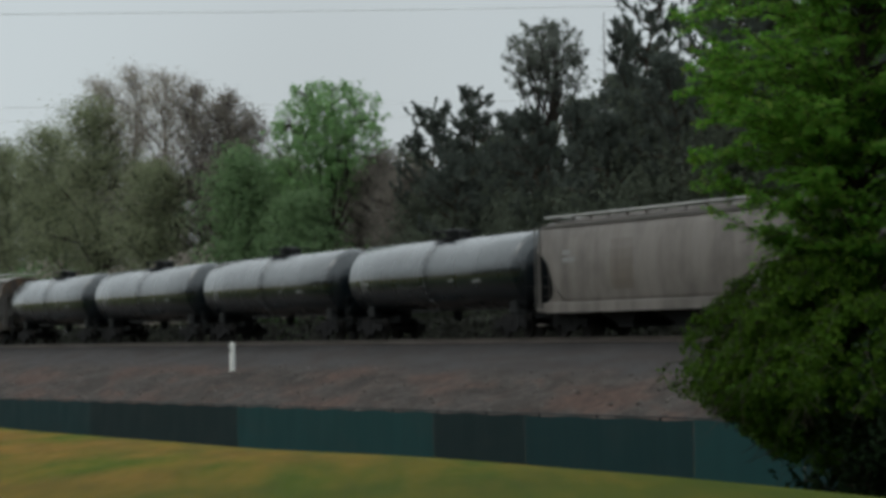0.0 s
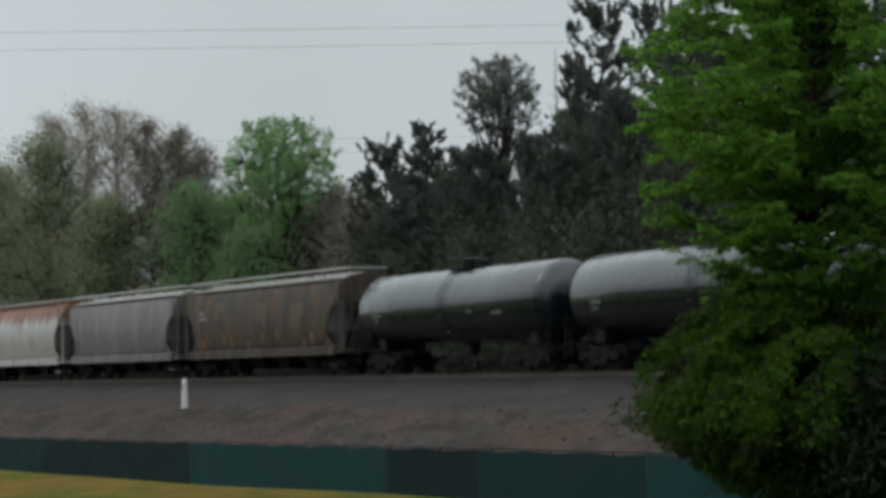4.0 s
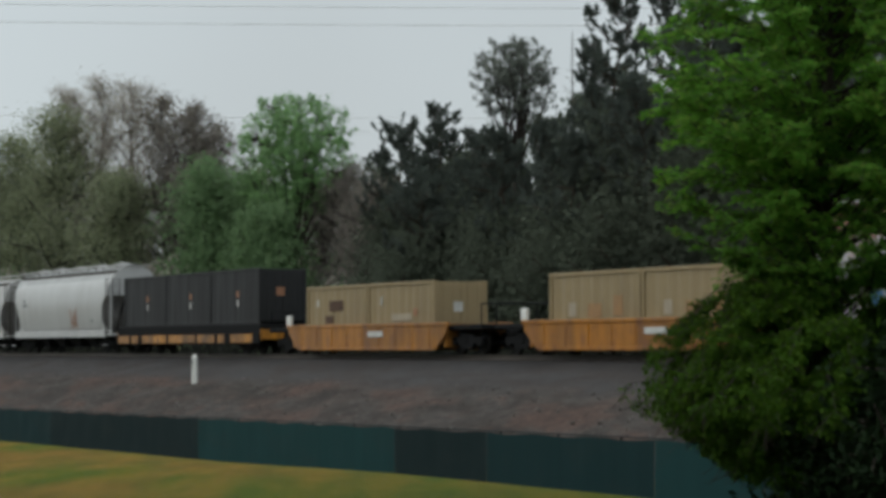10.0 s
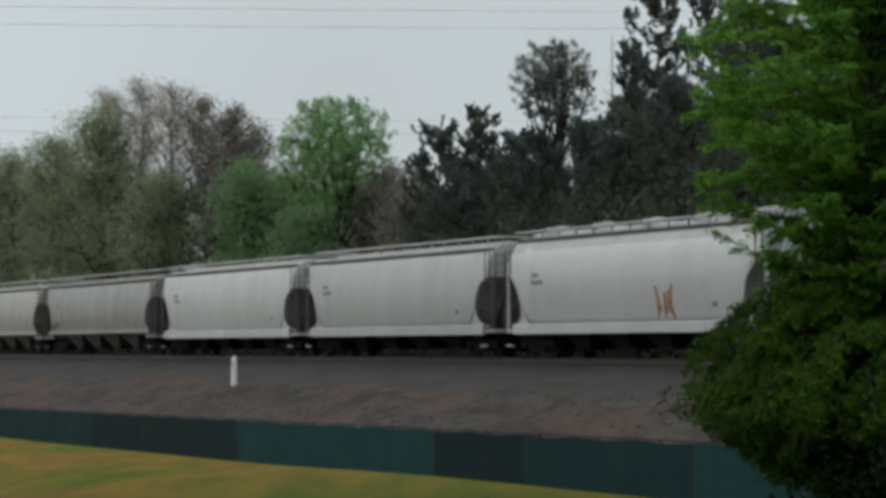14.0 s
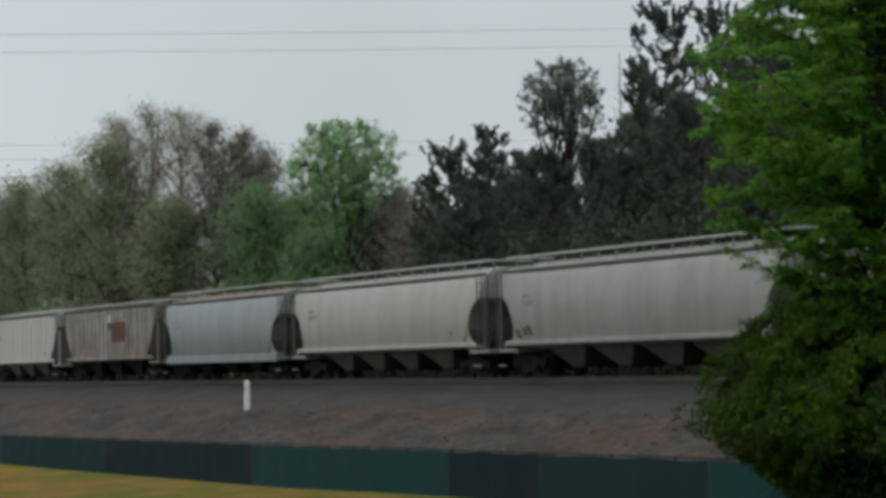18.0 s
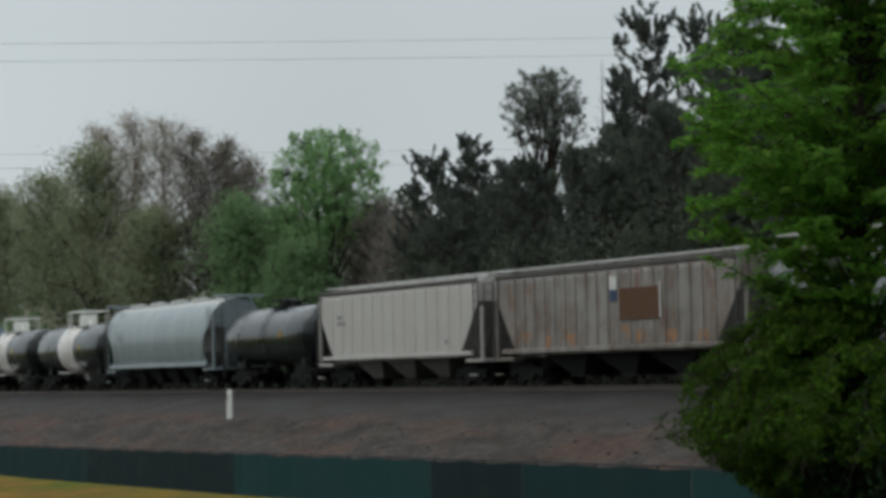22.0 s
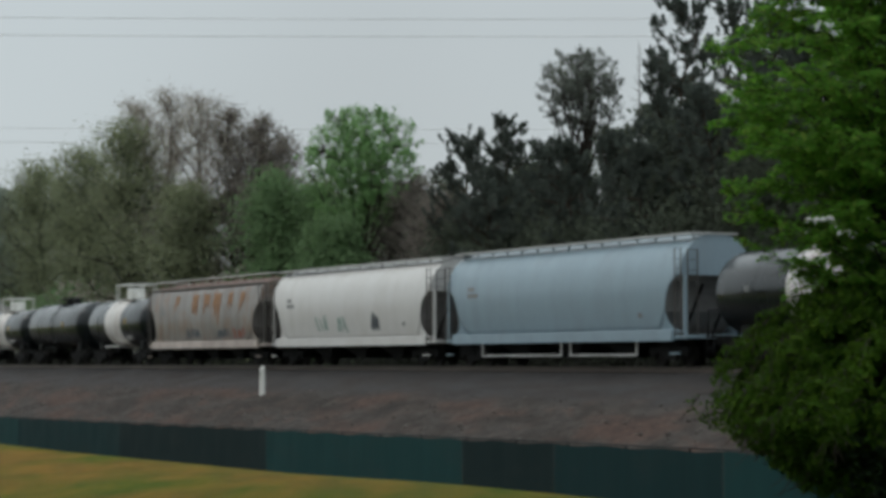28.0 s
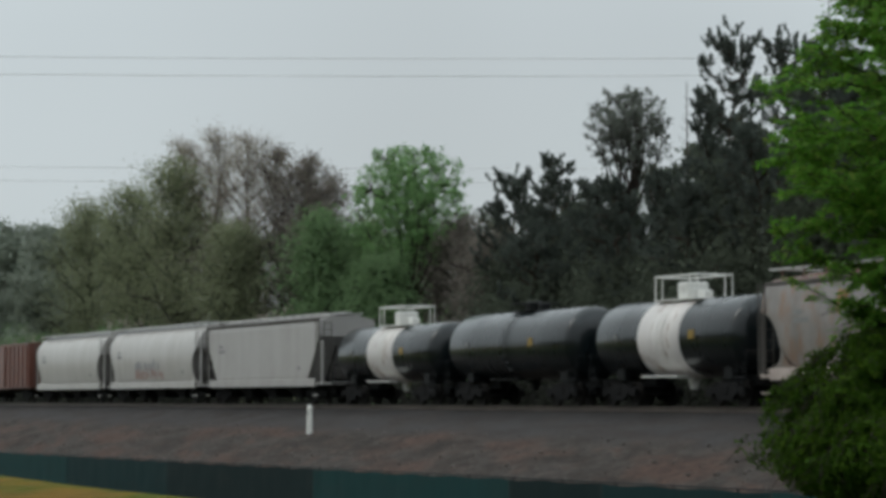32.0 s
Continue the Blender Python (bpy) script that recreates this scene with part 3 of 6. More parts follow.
def hopper_car(left, pitch, label, paint, style="round", bays=3, rail_high=0.3, roof=None, under=None, sill=None, hatches="trough",
               marks=True, ribs=0, open_end=False, low=0.9, rib_out=0.1, cap=2.93):
    """A covered hopper car, its end platforms, hatches, running boards, outlets and running gear."""
    length = pitch - 1.05
    half = length / 2
    car = new_car("hopper_car", left, length, label, "hopper car")
    roof, under, sill = roof or (ROOF_GREY if style in ("round", "roundx") else paint), under or M["running_gear"], sill or paint
    shell = part("body", hopper_shell(length, style, cap), paint, car)
    shell.data.materials.append(SLOPE_SHEET)
    shell.data.materials.append(roof)
    rng = random.Random(int(-left * 10))
    for y in (-1.0, 1.0):
        b = a_box(-half + 0.75, y * 1.50 - 0.07, low, half - 0.75, y * 1.50 + 0.07, 1.3 if low < 1.1 else 1.42, bevel=0.025)
        part("side_sill", b, sill, car)
    # Each rail's dark colour draws the shadow line under the roof.
    if style != "round":
        for y in (-1, 1):
            zr = 1.18 + 2.94 * TALL[style]
            w = side_width(zr, style)
            b = a_box(-half + 0.25, y * w - 0.06, zr - 0.04, half - 0.25, y * w + 0.06, zr + 0.09, bevel=0.02)
            part("roof_rail", b, SHADE_STEEL, shell)
    for k in range(ribs):
        x = -half + 1.75 + (length - 3.5) * k / (ribs - 1)
        part("rib", a_box(x - 0.05, -1.5 - rib_out, 1.44, x + 0.05, -1.495, 4.08), paint, shell)
        part("rib", a_box(x - 0.05, 1.495, 1.44, x + 0.05, 1.5 + rib_out, 4.08), paint, shell)
    # roof hatches and running boards
    top = 1.18 + 3.26 * TALL[style]
    if hatches == "trough":
        n = 3
        for k in range(n):
            x0 = -half + 0.9 + (length - 1.8) * k / n
            part("hatch_cover", a_box(x0 + 0.1, -0.3, top - 0.1, x0 + (length - 1.8) / n - 0.1, 0.3, top + 0.05, bevel=0.04), roof, shell)
    else:
        for k in range(5):
            x0 = -half + 1.8 + (length - 3.6) * k / 4
            b = bmesh.new()
            rod(b, (x0, 0, top - 0.08), (x0, 0, top + 0.16), 0.62, 0.55, 14)
            rod(b, (x0, 0, top + 0.16), (x0, 0, top + 0.22), 0.3, 0.2, 10)
            part("hatch_cover", b, roof, shell)
    if rail_high:
        zb = top - 0.17 + rail_high
        post = mesh_of("stanchion", a_box(-0.03, -0.03, top - 0.34, 0.03, 0.03, zb), roof)
        count = int(length / 1.3)
        for y in (-0.92,):
            board = part("running_board", a_box(-half + 0.15, y - 0.2, zb, half - 0.15, y + 0.2, zb + 0.055), M["galv"], car)
            for k in range(count + 1):
                shared("stanchion", post, pose(-half + 0.45 + (length - 0.9) * k / count, y + 0.12, 0), board)
        for x in (-half + 0.35, half - 0.35):
            part("end_walk", a_box(x - 0.2, -0.7, zb + 0.004, x + 0.2, 0.85, zb + 0.056), M["galv"], car)
    # ends: platform, corner posts, bulkhead braces, ladders
    for d in (-1, 1):
        part("end_platform", a_box(min(d * (half - 1.5), d * half), -1.45, 0.98, max(d * (half - 1.5), d * half), 1.45, 1.12, bevel=0.02), sill, car)
        for y in (-1, 1) if style != "ribbed" else ():
            part("gusset", gusset(half, d, y, style), paint, shell)
        for y in (-1.38, 1.38):
            part("corner_post", a_box(d * (half - 0.12) - 0.07, y - 0.05, 1.12, d * (half - 0.12) + 0.07, y + 0.05, 4.0 if open_end else 3.2), SHADE_STEEL if style.startswith("eave") else sill, car)
        add_ladder("ladder", car, pose(d * (half - 0.05), -1.12, 1.0), SHADE_STEEL, 3.1)
        add_ladder("side_ladder", car, pose(d * (half - 0.32), -1.56, 1.05, 0, 0, 90), SHADE_STEEL, 3.1)
        for y in (-0.6, 0.6):
            b = bmesh.new()
            rod(b, (d * (half - 0.2), y, 2.9), (d * (half - 1.5), y, 1.1), 0.06)
            part("slope_brace", b, under, car)
        if open_end:
            for y in (-0.7, 0.0, 0.7):
                part("end_post", a_box(d * (half - 0.1) - 0.04, y - 0.05, 1.12, d * (half - 0.1) + 0.04, y + 0.05, 4.7), sill, car)
            part("end_beam", a_box(d * (half - 0.1) - 0.06, -1.4, 4.7, d * (half - 0.1) + 0.06, 1.4, 4.85, bevel=0.02), sill, car)
        part("brake_step", a_box(d * (half - 0.55) - 0.25, -1.62, 0.45, d * (half - 0.55) + 0.25, -1.5, 0.5), sill, car)
    # outlets
    room = length - 6.4
    for k in range(bays):
        x = -room / 2 + room * (k + 0.5) / bays
        w = room / bays * 0.46
        b = bmesh.new()
        a = [b.verts.new(p) for p in ((x - w, -1.25, 1.2), (x + w, -1.25, 1.2), (x + w, 1.25, 1.2), (x - w, 1.25, 1.2))]
        c = [b.verts.new(p) for p in ((x + 0.1, -0.95, 0.42), (x + 0.95, -0.95, 0.42), (x + 0.95, 0.95, 0.42), (x + 0.1, 0.95, 0.42))]
        for i in range(4):
            b.faces.new((a[i], c[i], c[(i + 1) % 4], a[(i + 1) % 4]))
        b.faces.new(c[::-1])
        b.faces.new(a)
        bmesh.ops.recalc_face_normals(b, faces=b.faces[:])
        outlet = part("outlet_hopper", b, under, car)
        part("gate", a_box(x + 0.02, -1.0, 0.34, x + 1.03, 1.0, 0.42), M["running_gear"], outlet)
    part("centre_sill", a_box(-half + 0.2, -0.2, 0.72, half - 0.2, 0.2, 1.0), M["running_gear"], car)
    part("brake_cylinder", rod(bmesh.new(), (-half + 2.9, -0.7, 0.9), (-half + 3.5, -0.7, 0.9), 0.15, n=10), M["running_gear"], car)
    for x in (-half + 1.75, half - 1.75):
        add_truck(car, x)
    add_couplers(car, half)
    if marks:
        for k, (x, z, w) in enumerate(((-half + 2.2, 3.05, 0.55), (-half + 2.2, 2.78, 0.9), (half - 3.1, 1.75, 0.3))):
            part("lettering", side_patch(x, z, x + w, z + 0.17, style), PAINT["dark"], shell)
    return car, shell, rng, half


def tank_shell(length, r, zc, n=36, dome=0.55):
    bm, rings = bmesh.new(), []
    h = length / 2
    prof = [(-h + dome * (1 - math.cos(a)) , r * math.sin(a)) for a in (0.35, 0.7, 1.05, 1.35, 1.571)]
    prof = prof + [(-h / 2, r), (0.0, r), (h / 2, r)] + [(-x, q) for x, q in prof[::-1]]
    for x, q in prof:
        rings.append([bm.verts.new((x, q * math.cos(2 * math.pi * k / n), zc + q * math.sin(2 * math.pi * k / n))) for k in range(n)])
    for a, b in zip(rings[:-1], rings[1:]):
        for k in range(n):
            bm.faces.new((a[k], b[k], b[(k + 1) % n], a[(k + 1) % n]))
    bm.faces.new(rings[0])
    bm.faces.new(rings[-1][::-1])
    bmesh.ops.recalc_face_normals(bm, faces=bm.faces[:])
    for f in bm.faces:
        f.smooth = len(f.verts) == 4
    return bm


def ring_band(x0, x1, r, zc, n=36):
    bm = bmesh.new()
    rows = []
    for x, q in ((x0, r - 0.02), (x0, r), (x1, r), (x1, r - 0.02)):
        rows.append([bm.verts.new((x, q * math.cos(2 * math.pi * k / n), zc + q * math.sin(2 * math.pi * k / n))) for k in range(n)])
    for a, b in zip(rows[:-1], rows[1:]):
        for k in range(n):
            bm.faces.new((a[k], b[k], b[(k + 1) % n], a[(k + 1) % n]))
    bmesh.ops.recalc_face_normals(bm, faces=bm.faces[:])
    for f in bm.faces:
        f.smooth = True
    return bm


def add_cage(platform, x0, x1, y, z0, z1, paint, r=0.035):
    """A railed platform round the manway: posts and a top rail."""
    for s in (-y, y):
        for x in (x0, x0 + 0.5, x1 - 0.5, x1):
            part("cage_post", rod(bmesh.new(), (x, s, z0), (x, s, z1), r * 0.8), paint, platform)
    for z in (z1,):
        loop = [(x0, -y, z), (x1, -y, z), (x1, y, z), (x0, y, z), (x0, -y, z)]
        part("cage_rail", pipe(loop, r), paint, platform)


def tank_car(left, pitch, label, paint, banded=False, r=1.52, zc=2.66, high_cage=False):
    length = pitch - 1.05
    half = length / 2
    car = new_car("tank_car", left, length, label, "tank car")
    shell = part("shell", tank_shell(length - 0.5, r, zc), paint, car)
    top = zc + r
    trim = M["white"] if banded else M["black"]
    if banded:
        part("band", ring_band(-1.65, 1.3, r + 0.012, zc), BAND, shell, "dirty white band round the middle")
    for x in (-half * 0.55, half * 0.55):
        part("weld_hoop", ring_band(x - 0.02, x + 0.02, r + 0.004, zc), paint, shell)
    b = bmesh.new()
    rod(b, (0, 0, top - 0.1), (0, 0, top + 0.32), 0.42, n=16)
    rod(b, (0, 0, top + 0.32), (0, 0, top + 0.4), 0.47, 0.3, n=16)
    part("manway", b, trim, car)
    part("valve_box", a_box(0.62, -0.22, top - 0.05, 1.05, 0.22, top + 0.3, bevel=0.05), trim, car)
    if banded or high_cage:
        deck = part("platform", a_box(-1.5, -0.8, top - 0.06, 1.5, 0.8, top - 0.01), trim, car, "railed platform round the manway")
        add_cage(deck, -1.45, 1.45, 0.76, top - 0.02, top + 0.84, trim)
        part("cabinet", a_box(-0.42, -0.45, top, 0.35, 0.45, top + 0.62, bevel=0.05), trim, car)
    else:
        deck = part("platform", a_box(-0.95, -0.7, top - 0.05, 0.95, 0.7, top), trim, car)
        add_cage(deck, -0.9, 0.9, 0.66, top - 0.02, top + 0.3, trim, 0.025)
    for y in (-1, 1):
        bend = [(-0.2, y * (r + 0.08) * math.cos(q), zc + (r + 0.08) * math.sin(q)) for q in (-0.75, -0.3, 0.1, 0.5, 0.9, 1.25)]
        ladder = part("ladder", pipe(bend, 0.016, 5), trim if banded else paint, car)
        shared("stile", ladder.data, pose(0.4, 0, 0), ladder)
        rung = mesh_of("rung", rod(bmesh.new(), (-0.2, 0, 0), (0.2, 0, 0), 0.012, n=5), trim if banded else paint)
        for q in range(9):
            a = -0.7 + 0.22 * q
            shared("rung", rung, pose(0, y * (r + 0.08) * math.cos(a), zc + (r + 0.08) * math.sin(a)), ladder)
        part("walkway", a_box(-1.3, min(y * 1.05, y * 1.5), zc - r + 0.02, 1.3, max(y * 1.05, y * 1.5), zc - r + 0.08), trim, car)
    part("outlet_valve", rod(bmesh.new(), (0, 0, zc - r + 0.1), (0, 0, zc - r - 0.42), 0.26, 0.14, 10), trim, car)
    for d in (-1, 1):
        x = d * (half - 1.75)
        b = a_box(x - 0.3, -0.95, 0.95, x + 0.3, 0.95, zc - r * 0.7, bevel=0.04)
        part("saddle", b, M["black"], car)
        part("stub_sill", a_box(min(d * (half - 3.2), d * half), -0.25, 0.75, max(d * (half - 3.2), d * half), 0.25, 1.05), M["black"], car)
        part("end_platform", a_box(min(d * (half - 0.7), d * half), -1.35, 1.0, max(d * (half - 0.7), d * half), 1.35, 1.07), M["black"], car)
        b = bmesh.new()
        for y in (-1.3, 1.3):
            rod(b, (d * (half - 0.05), y, 1.0), (d * (half - 0.05), y, 1.95), 0.025)
        rod(b, (d * (half - 0.05), -1.3, 1.95), (d * (half - 0.05), 1.3, 1.95), 0.025)
        part("handrail", b, M["black"], car)
        add_ladder("side_ladder", car, pose(d * (half - 0.3), -1.38, 0.45, 0, 0, 90), M["black"], 1.1)
        add_truck(car, x)
    add_couplers(car, half)
    plain = paint is BLACK_TANK
    marks = [(half * 0.35, 0.42, -0.05, 0.22, "yellow"), (-half * 0.62, 0.3, 0.0, 0.14, "faint")]
    if plain:
        marks = [(-half * 0.75, 0.7, -0.2, 0.09, "faint"), (-half * 0.75, 0.45, -0.34, 0.07, "faint"), (half * 0.25, 0.5, -0.22, 0.06, "faint"), (half * 0.5, 0.8, -0.28, 0.08, "faint")]
    for x, w, q, tall_, c in marks:
        b = bmesh.new()
        vs = [b.verts.new((x + dx, -(r + 0.016) * math.cos(a), zc + (r + 0.016) * math.sin(a))) for dx, a in ((0, q), (w, q), (w, q + tall_), (0, q + tall_))]
        b.faces.new(vs)
        part("lettering" if plain else "placard", b, PAINT[c], shell)
    return car, shell


BAND = painted_steel("banded_white", (0.72, 0.69, 0.67), (0.42, 0.36, 0.32), (0.25, 0.16, 0.11), 0.4, 0.0, 0.4)


def tank_coat(name, low, sky_sheen, line, coat=0.9):
    """Wet black lacquer; the sky's reflection is painted paler on the shell's upper half."""
    n = Nodes(name)
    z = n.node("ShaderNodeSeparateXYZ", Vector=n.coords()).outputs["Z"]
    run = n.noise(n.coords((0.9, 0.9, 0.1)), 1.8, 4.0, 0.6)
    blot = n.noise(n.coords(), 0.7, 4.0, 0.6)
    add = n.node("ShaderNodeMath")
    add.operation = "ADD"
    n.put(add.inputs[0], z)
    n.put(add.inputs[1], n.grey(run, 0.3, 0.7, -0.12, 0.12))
    # Above the line the coat turns paler: a painted reflection of the sky.
    col = n.mix(n.grey(add.outputs[0], line - 0.06, line + 0.2), low, sky_sheen)
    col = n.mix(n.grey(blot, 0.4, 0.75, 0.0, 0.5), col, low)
    mat = n.done(col, n.grey(run, 0.3, 0.7, 0.22, 0.38), 0.0, 0.4 * coat)
    n.bsdf.inputs["Coat Weight"].default_value = coat
    n.bsdf.inputs["Coat Roughness"].default_value = 0.12
    return mat


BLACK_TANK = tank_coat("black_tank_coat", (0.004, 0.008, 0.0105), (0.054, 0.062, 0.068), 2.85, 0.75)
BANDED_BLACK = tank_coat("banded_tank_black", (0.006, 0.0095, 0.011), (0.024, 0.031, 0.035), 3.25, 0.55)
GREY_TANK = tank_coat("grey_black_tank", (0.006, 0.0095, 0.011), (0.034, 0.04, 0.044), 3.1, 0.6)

RUST_ROOF = painted_steel("rusted_roof", (0.16, 0.095, 0.07), (0.07, 0.05, 0.04), (0.16, 0.06, 0.025), 0.9, 0.0, 0.65, 0.0)

# (left end at the clip's start, length with gap, ...) in the order in which they pass
GRIMY = (0.1, 0.085, 0.07)
c, s, r, h = hopper_car(-74.6, 18.6, "weathered brown-grey covered hopper car with dark rain streaks",
                        painted_steel("streaked_taupe", (0.165, 0.147, 0.132), (0.05, 0.043, 0.037), None, 0.95, 0.0, 0.55, 0.1), "eave", 3, 0.24)
part("stain", side_patch(-3.2, 1.7, -1.7, 3.5, "eave"), painted_steel("brown_stain", (0.12, 0.1, 0.083), (0.07, 0.05, 0.04), None, 0.8), s)
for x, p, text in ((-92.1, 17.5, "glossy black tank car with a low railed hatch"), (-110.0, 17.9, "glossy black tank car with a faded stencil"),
                   (-127.5, 17.5, "glossy black tank car with a grey sky sheen painted on"), (-144.5, 17.0, "black tank car with a rounded shining top")):
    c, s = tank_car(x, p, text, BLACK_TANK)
c, s, r, h = hopper_car(-163.5, 19.0, "dark brown rusted covered hopper car with ochre streaks",
                        painted_steel("rusty_umber", (0.056, 0.047, 0.041), (0.022, 0.018, 0.015), (0.12, 0.062, 0.022), 1.1, 0.0, 0.6, 0.05), "eave", 4, 0.36,
                        painted_steel("grey_roof_a", (0.4, 0.39, 0.37), GRIMY, None, 0.5))
for x in (-7.2, -6.6, -4.0, -3.1, -1.2, 0.6, 2.2, 5.0, 5.9):
    part("rust_streak", tongue(x, 1.9 + 0.25 * math.sin(x), 0.3, 0.62, "eave", r), PAINT["amber"], s)
for x in (-5.0, 0.0, 4.0):
    part("rust_stain", tongue(x, 3.4 + 0.2 * math.sin(x), 1.3, 1.5, "eave", r), PAINT["ochre"], s)
c, s, r, h = hopper_car(-181.2, 17.7, "grey covered hopper car dulled with grime along its middle",
                        painted_steel("dulled_grey", (0.172, 0.163, 0.158), (0.07, 0.06, 0.052), None, 0.85, 0.0, 0.5, 0.12), "eave", 3, 0.36,
                        painted_steel("grey_roof_b", (0.5, 0.49, 0.47), GRIMY, None, 0.4))
c, s, r, h = hopper_car(-200.6, 19.4, "off-white hopper car with a rust-red roof edge and blue spray",
                        painted_steel("rust_topped_white", (0.42, 0.415, 0.4), (0.2, 0.17, 0.145), (0.28, 0.12, 0.07), 0.3, 3.5), "round", 3, 0.12, RUST_ROOF)
spray(c, "round", -6.6, 1.35, 3.6, 0.95, "blue", r, 9, "pale blue sprayed scrawl")


def container(left, length, label, paint, floor, high=2.6, deep=0.05, mark=None):
    """A corrugated freight container with corner posts, rails and double doors."""
    half = length / 2
    box_ = new_car("freight_container", left, length, label, "container")
    box_.location.z = RAIL + floor
    b = bmesh.new()
    n = int(length / 0.32)
    xs = []
    for k in range(n + 1):
        x = -half + 0.12 + (length - 0.24) * k / n
        xs.append((x, 0.0 if k % 2 else deep))
    for y in (-1, 1):
        prev = None
        for x, d in xs:
            cur = (b.verts.new((x, y * (1.2 - d), 0.12)), b.verts.new((x, y * (1.2 - d), high - 0.1)))
            if prev:
                b.faces.new((prev[0], cur[0], cur[1], prev[1]))
            prev = cur
    box(b, -half + 0.08, -1.1, 0.1, half - 0.08, 1.1, high - 0.03)
    body = part("body", b, paint, box_)
    for y in (-1.16, 1.16):
        part("top_rail", a_box(-half, y - 0.06, high - 0.14, half, y + 0.06, high, bevel=0.015), paint, box_)
        part("bottom_rail", a_box(-half, y - 0.06, 0.0, half, y + 0.06, 0.16, bevel=0.015), paint, box_)
        for x in (-half + 0.07, half - 0.07):
            part("corner_post", a_box(x - 0.08, y - 0.08, 0.0, x + 0.08, y + 0.08, high + 0.004, bevel=0.015), paint, box_)
    for y in (-0.56, 0.56):
        d = part("door", a_box(half - 0.075, y - 0.54, 0.16, half - 0.03, y + 0.54, high - 0.16, bevel=0.015), paint, box_)
        for q in (-0.22, 0.22):
            part("lock_rod", rod(bmesh.new(), (half - 0.02, y + q, 0.1), (half - 0.02, y + q, high - 0.1), 0.022), paint, d)
    if mark:
        for x, z, w, hh, cname in mark:
            part("stencil", a_box(x, -1.213, z, x + w, -1.201, z + hh), PAINT[cname], body)
        part("door_label", a_box(half - 0.028, -0.35, 1.35, half - 0.02, 0.1, 1.75), PAINT[mark[0][4]], box_)
    return box_


def well_car(left, pitch, label, paint):
    length = pitch - 0.9
    half = length / 2
    car = new_car("well_car", left, length, label, "well car")
    for y in (-1, 1):
        b = prism(bmesh.new(), [(-half + 2.5, 1.2), (half - 2.5, 1.2), (half - 2.6, 0.9), (half - 3.5, 0.22), (-half + 3.5, 0.22), (-half + 2.6, 0.9)], y * 1.42 - 0.06, y * 1.42 + 0.06)
        wall = part("side_wall", b, paint, car)
        part("top_chord", a_box(-half + 2.4, y * 1.42 - 0.1, 1.16, half - 2.4, y * 1.42 + 0.1, 1.3, bevel=0.02), paint, wall)
        part("bottom_chord", a_box(-half + 3.6, y * 1.42 - 0.09, 0.18, half - 3.6, y * 1.42 + 0.09, 0.32, bevel=0.02), paint, wall)
        for k in range(9):
            x = -half + 4.0 + (length - 8.0) * k / 8
            part("stake", a_box(x - 0.05, y * 1.48 - 0.022, 0.3, x + 0.05, y * 1.48 + 0.022, 1.18), paint, wall)
    part("floor", a_box(-half + 3.4, -1.36, 0.26, half - 3.4, 1.36, 0.4), M["running_gear"], car)
    for d in (-1, 1):
        part("end_deck", a_box(min(d * (half - 3.0), d * half), -1.3, 1.0, max(d * (half - 3.0), d * half), 1.3, 1.2, bevel=0.03), M["running_gear"], car)
        part("bulkhead", a_box(d * (half - 2.9) - 0.08, -1.36, 0.3, d * (half - 2.9) + 0.08, 1.36, 1.25), paint, car)
        b = bmesh.new()
        for y in (-1.25, 1.25):
            rod(b, (d * (half - 0.1), y, 1.2), (d * (half - 0.1), y, 2.0), 0.03)
        rod(b, (d * (half - 0.1), -1.25, 2.0), (d * (half - 0.1), 1.25, 2.0), 0.03)
        part("handrail", b, M["black"], car)
        add_truck(car, d * (half - 1.7))
    part("stencil", a_box(0.6, -1.512, 0.75, 2.0, -1.5, 0.98), PAINT["pale"], car)
    part("reflector_plate", a_box(-half + 2.35, -1.5, 1.3, -half + 2.75, -1.35, 1.75, bevel=0.03), M["post"], car, "bright white plate")
    add_couplers(car, half)
    return car


ORANGE = painted_steel("well_car_orange", (0.42, 0.16, 0.008), (0.085, 0.05, 0.028), (0.16, 0.065, 0.03), 0.85)
TAN = painted_steel("container_tan", (0.3, 0.228, 0.122), (0.15, 0.11, 0.07), None, 0.5, 0.0, 0.6, 0.1)
SLATE = painted_steel("container_charcoal", (0.017, 0.0175, 0.0185), (0.012, 0.0115, 0.011), None, 0.5, 0.0, 0.65, 0.05)
for mid in (-210.6, -231.9):
    well_car(mid - 10.15, 21.2, "orange double-stack well car carrying two tan containers", ORANGE)
    for x in (mid - 6.15, mid + 0.03):
        if mid < -220:
            marks = [(-0.7, 1.5, 1.4, 0.45, "rust"), (-1.1, 0.95, 0.8, 0.35, "rust"), (-1.95, 1.7, 0.14, 0.3, "pale")] if x < mid else \
                    [(-1.8, 1.65, 0.12, 0.4, "pale"), (-0.8, 1.0, 1.8, 0.3, "chalk"), (1.2, 1.2, 0.3, 0.3, "orange")]
        else:
            marks = [(-0.4, 0.95, 0.9, 0.5, "smear"), (1.3, 1.0, 0.6, 0.7, "smear"), (-1.7, 1.0, 0.5, 0.5, "chalk")]
        container(x, 6.06, "tan corrugated freight container riding in an orange well car", TAN, 0.405, 2.6, 0.045, marks)


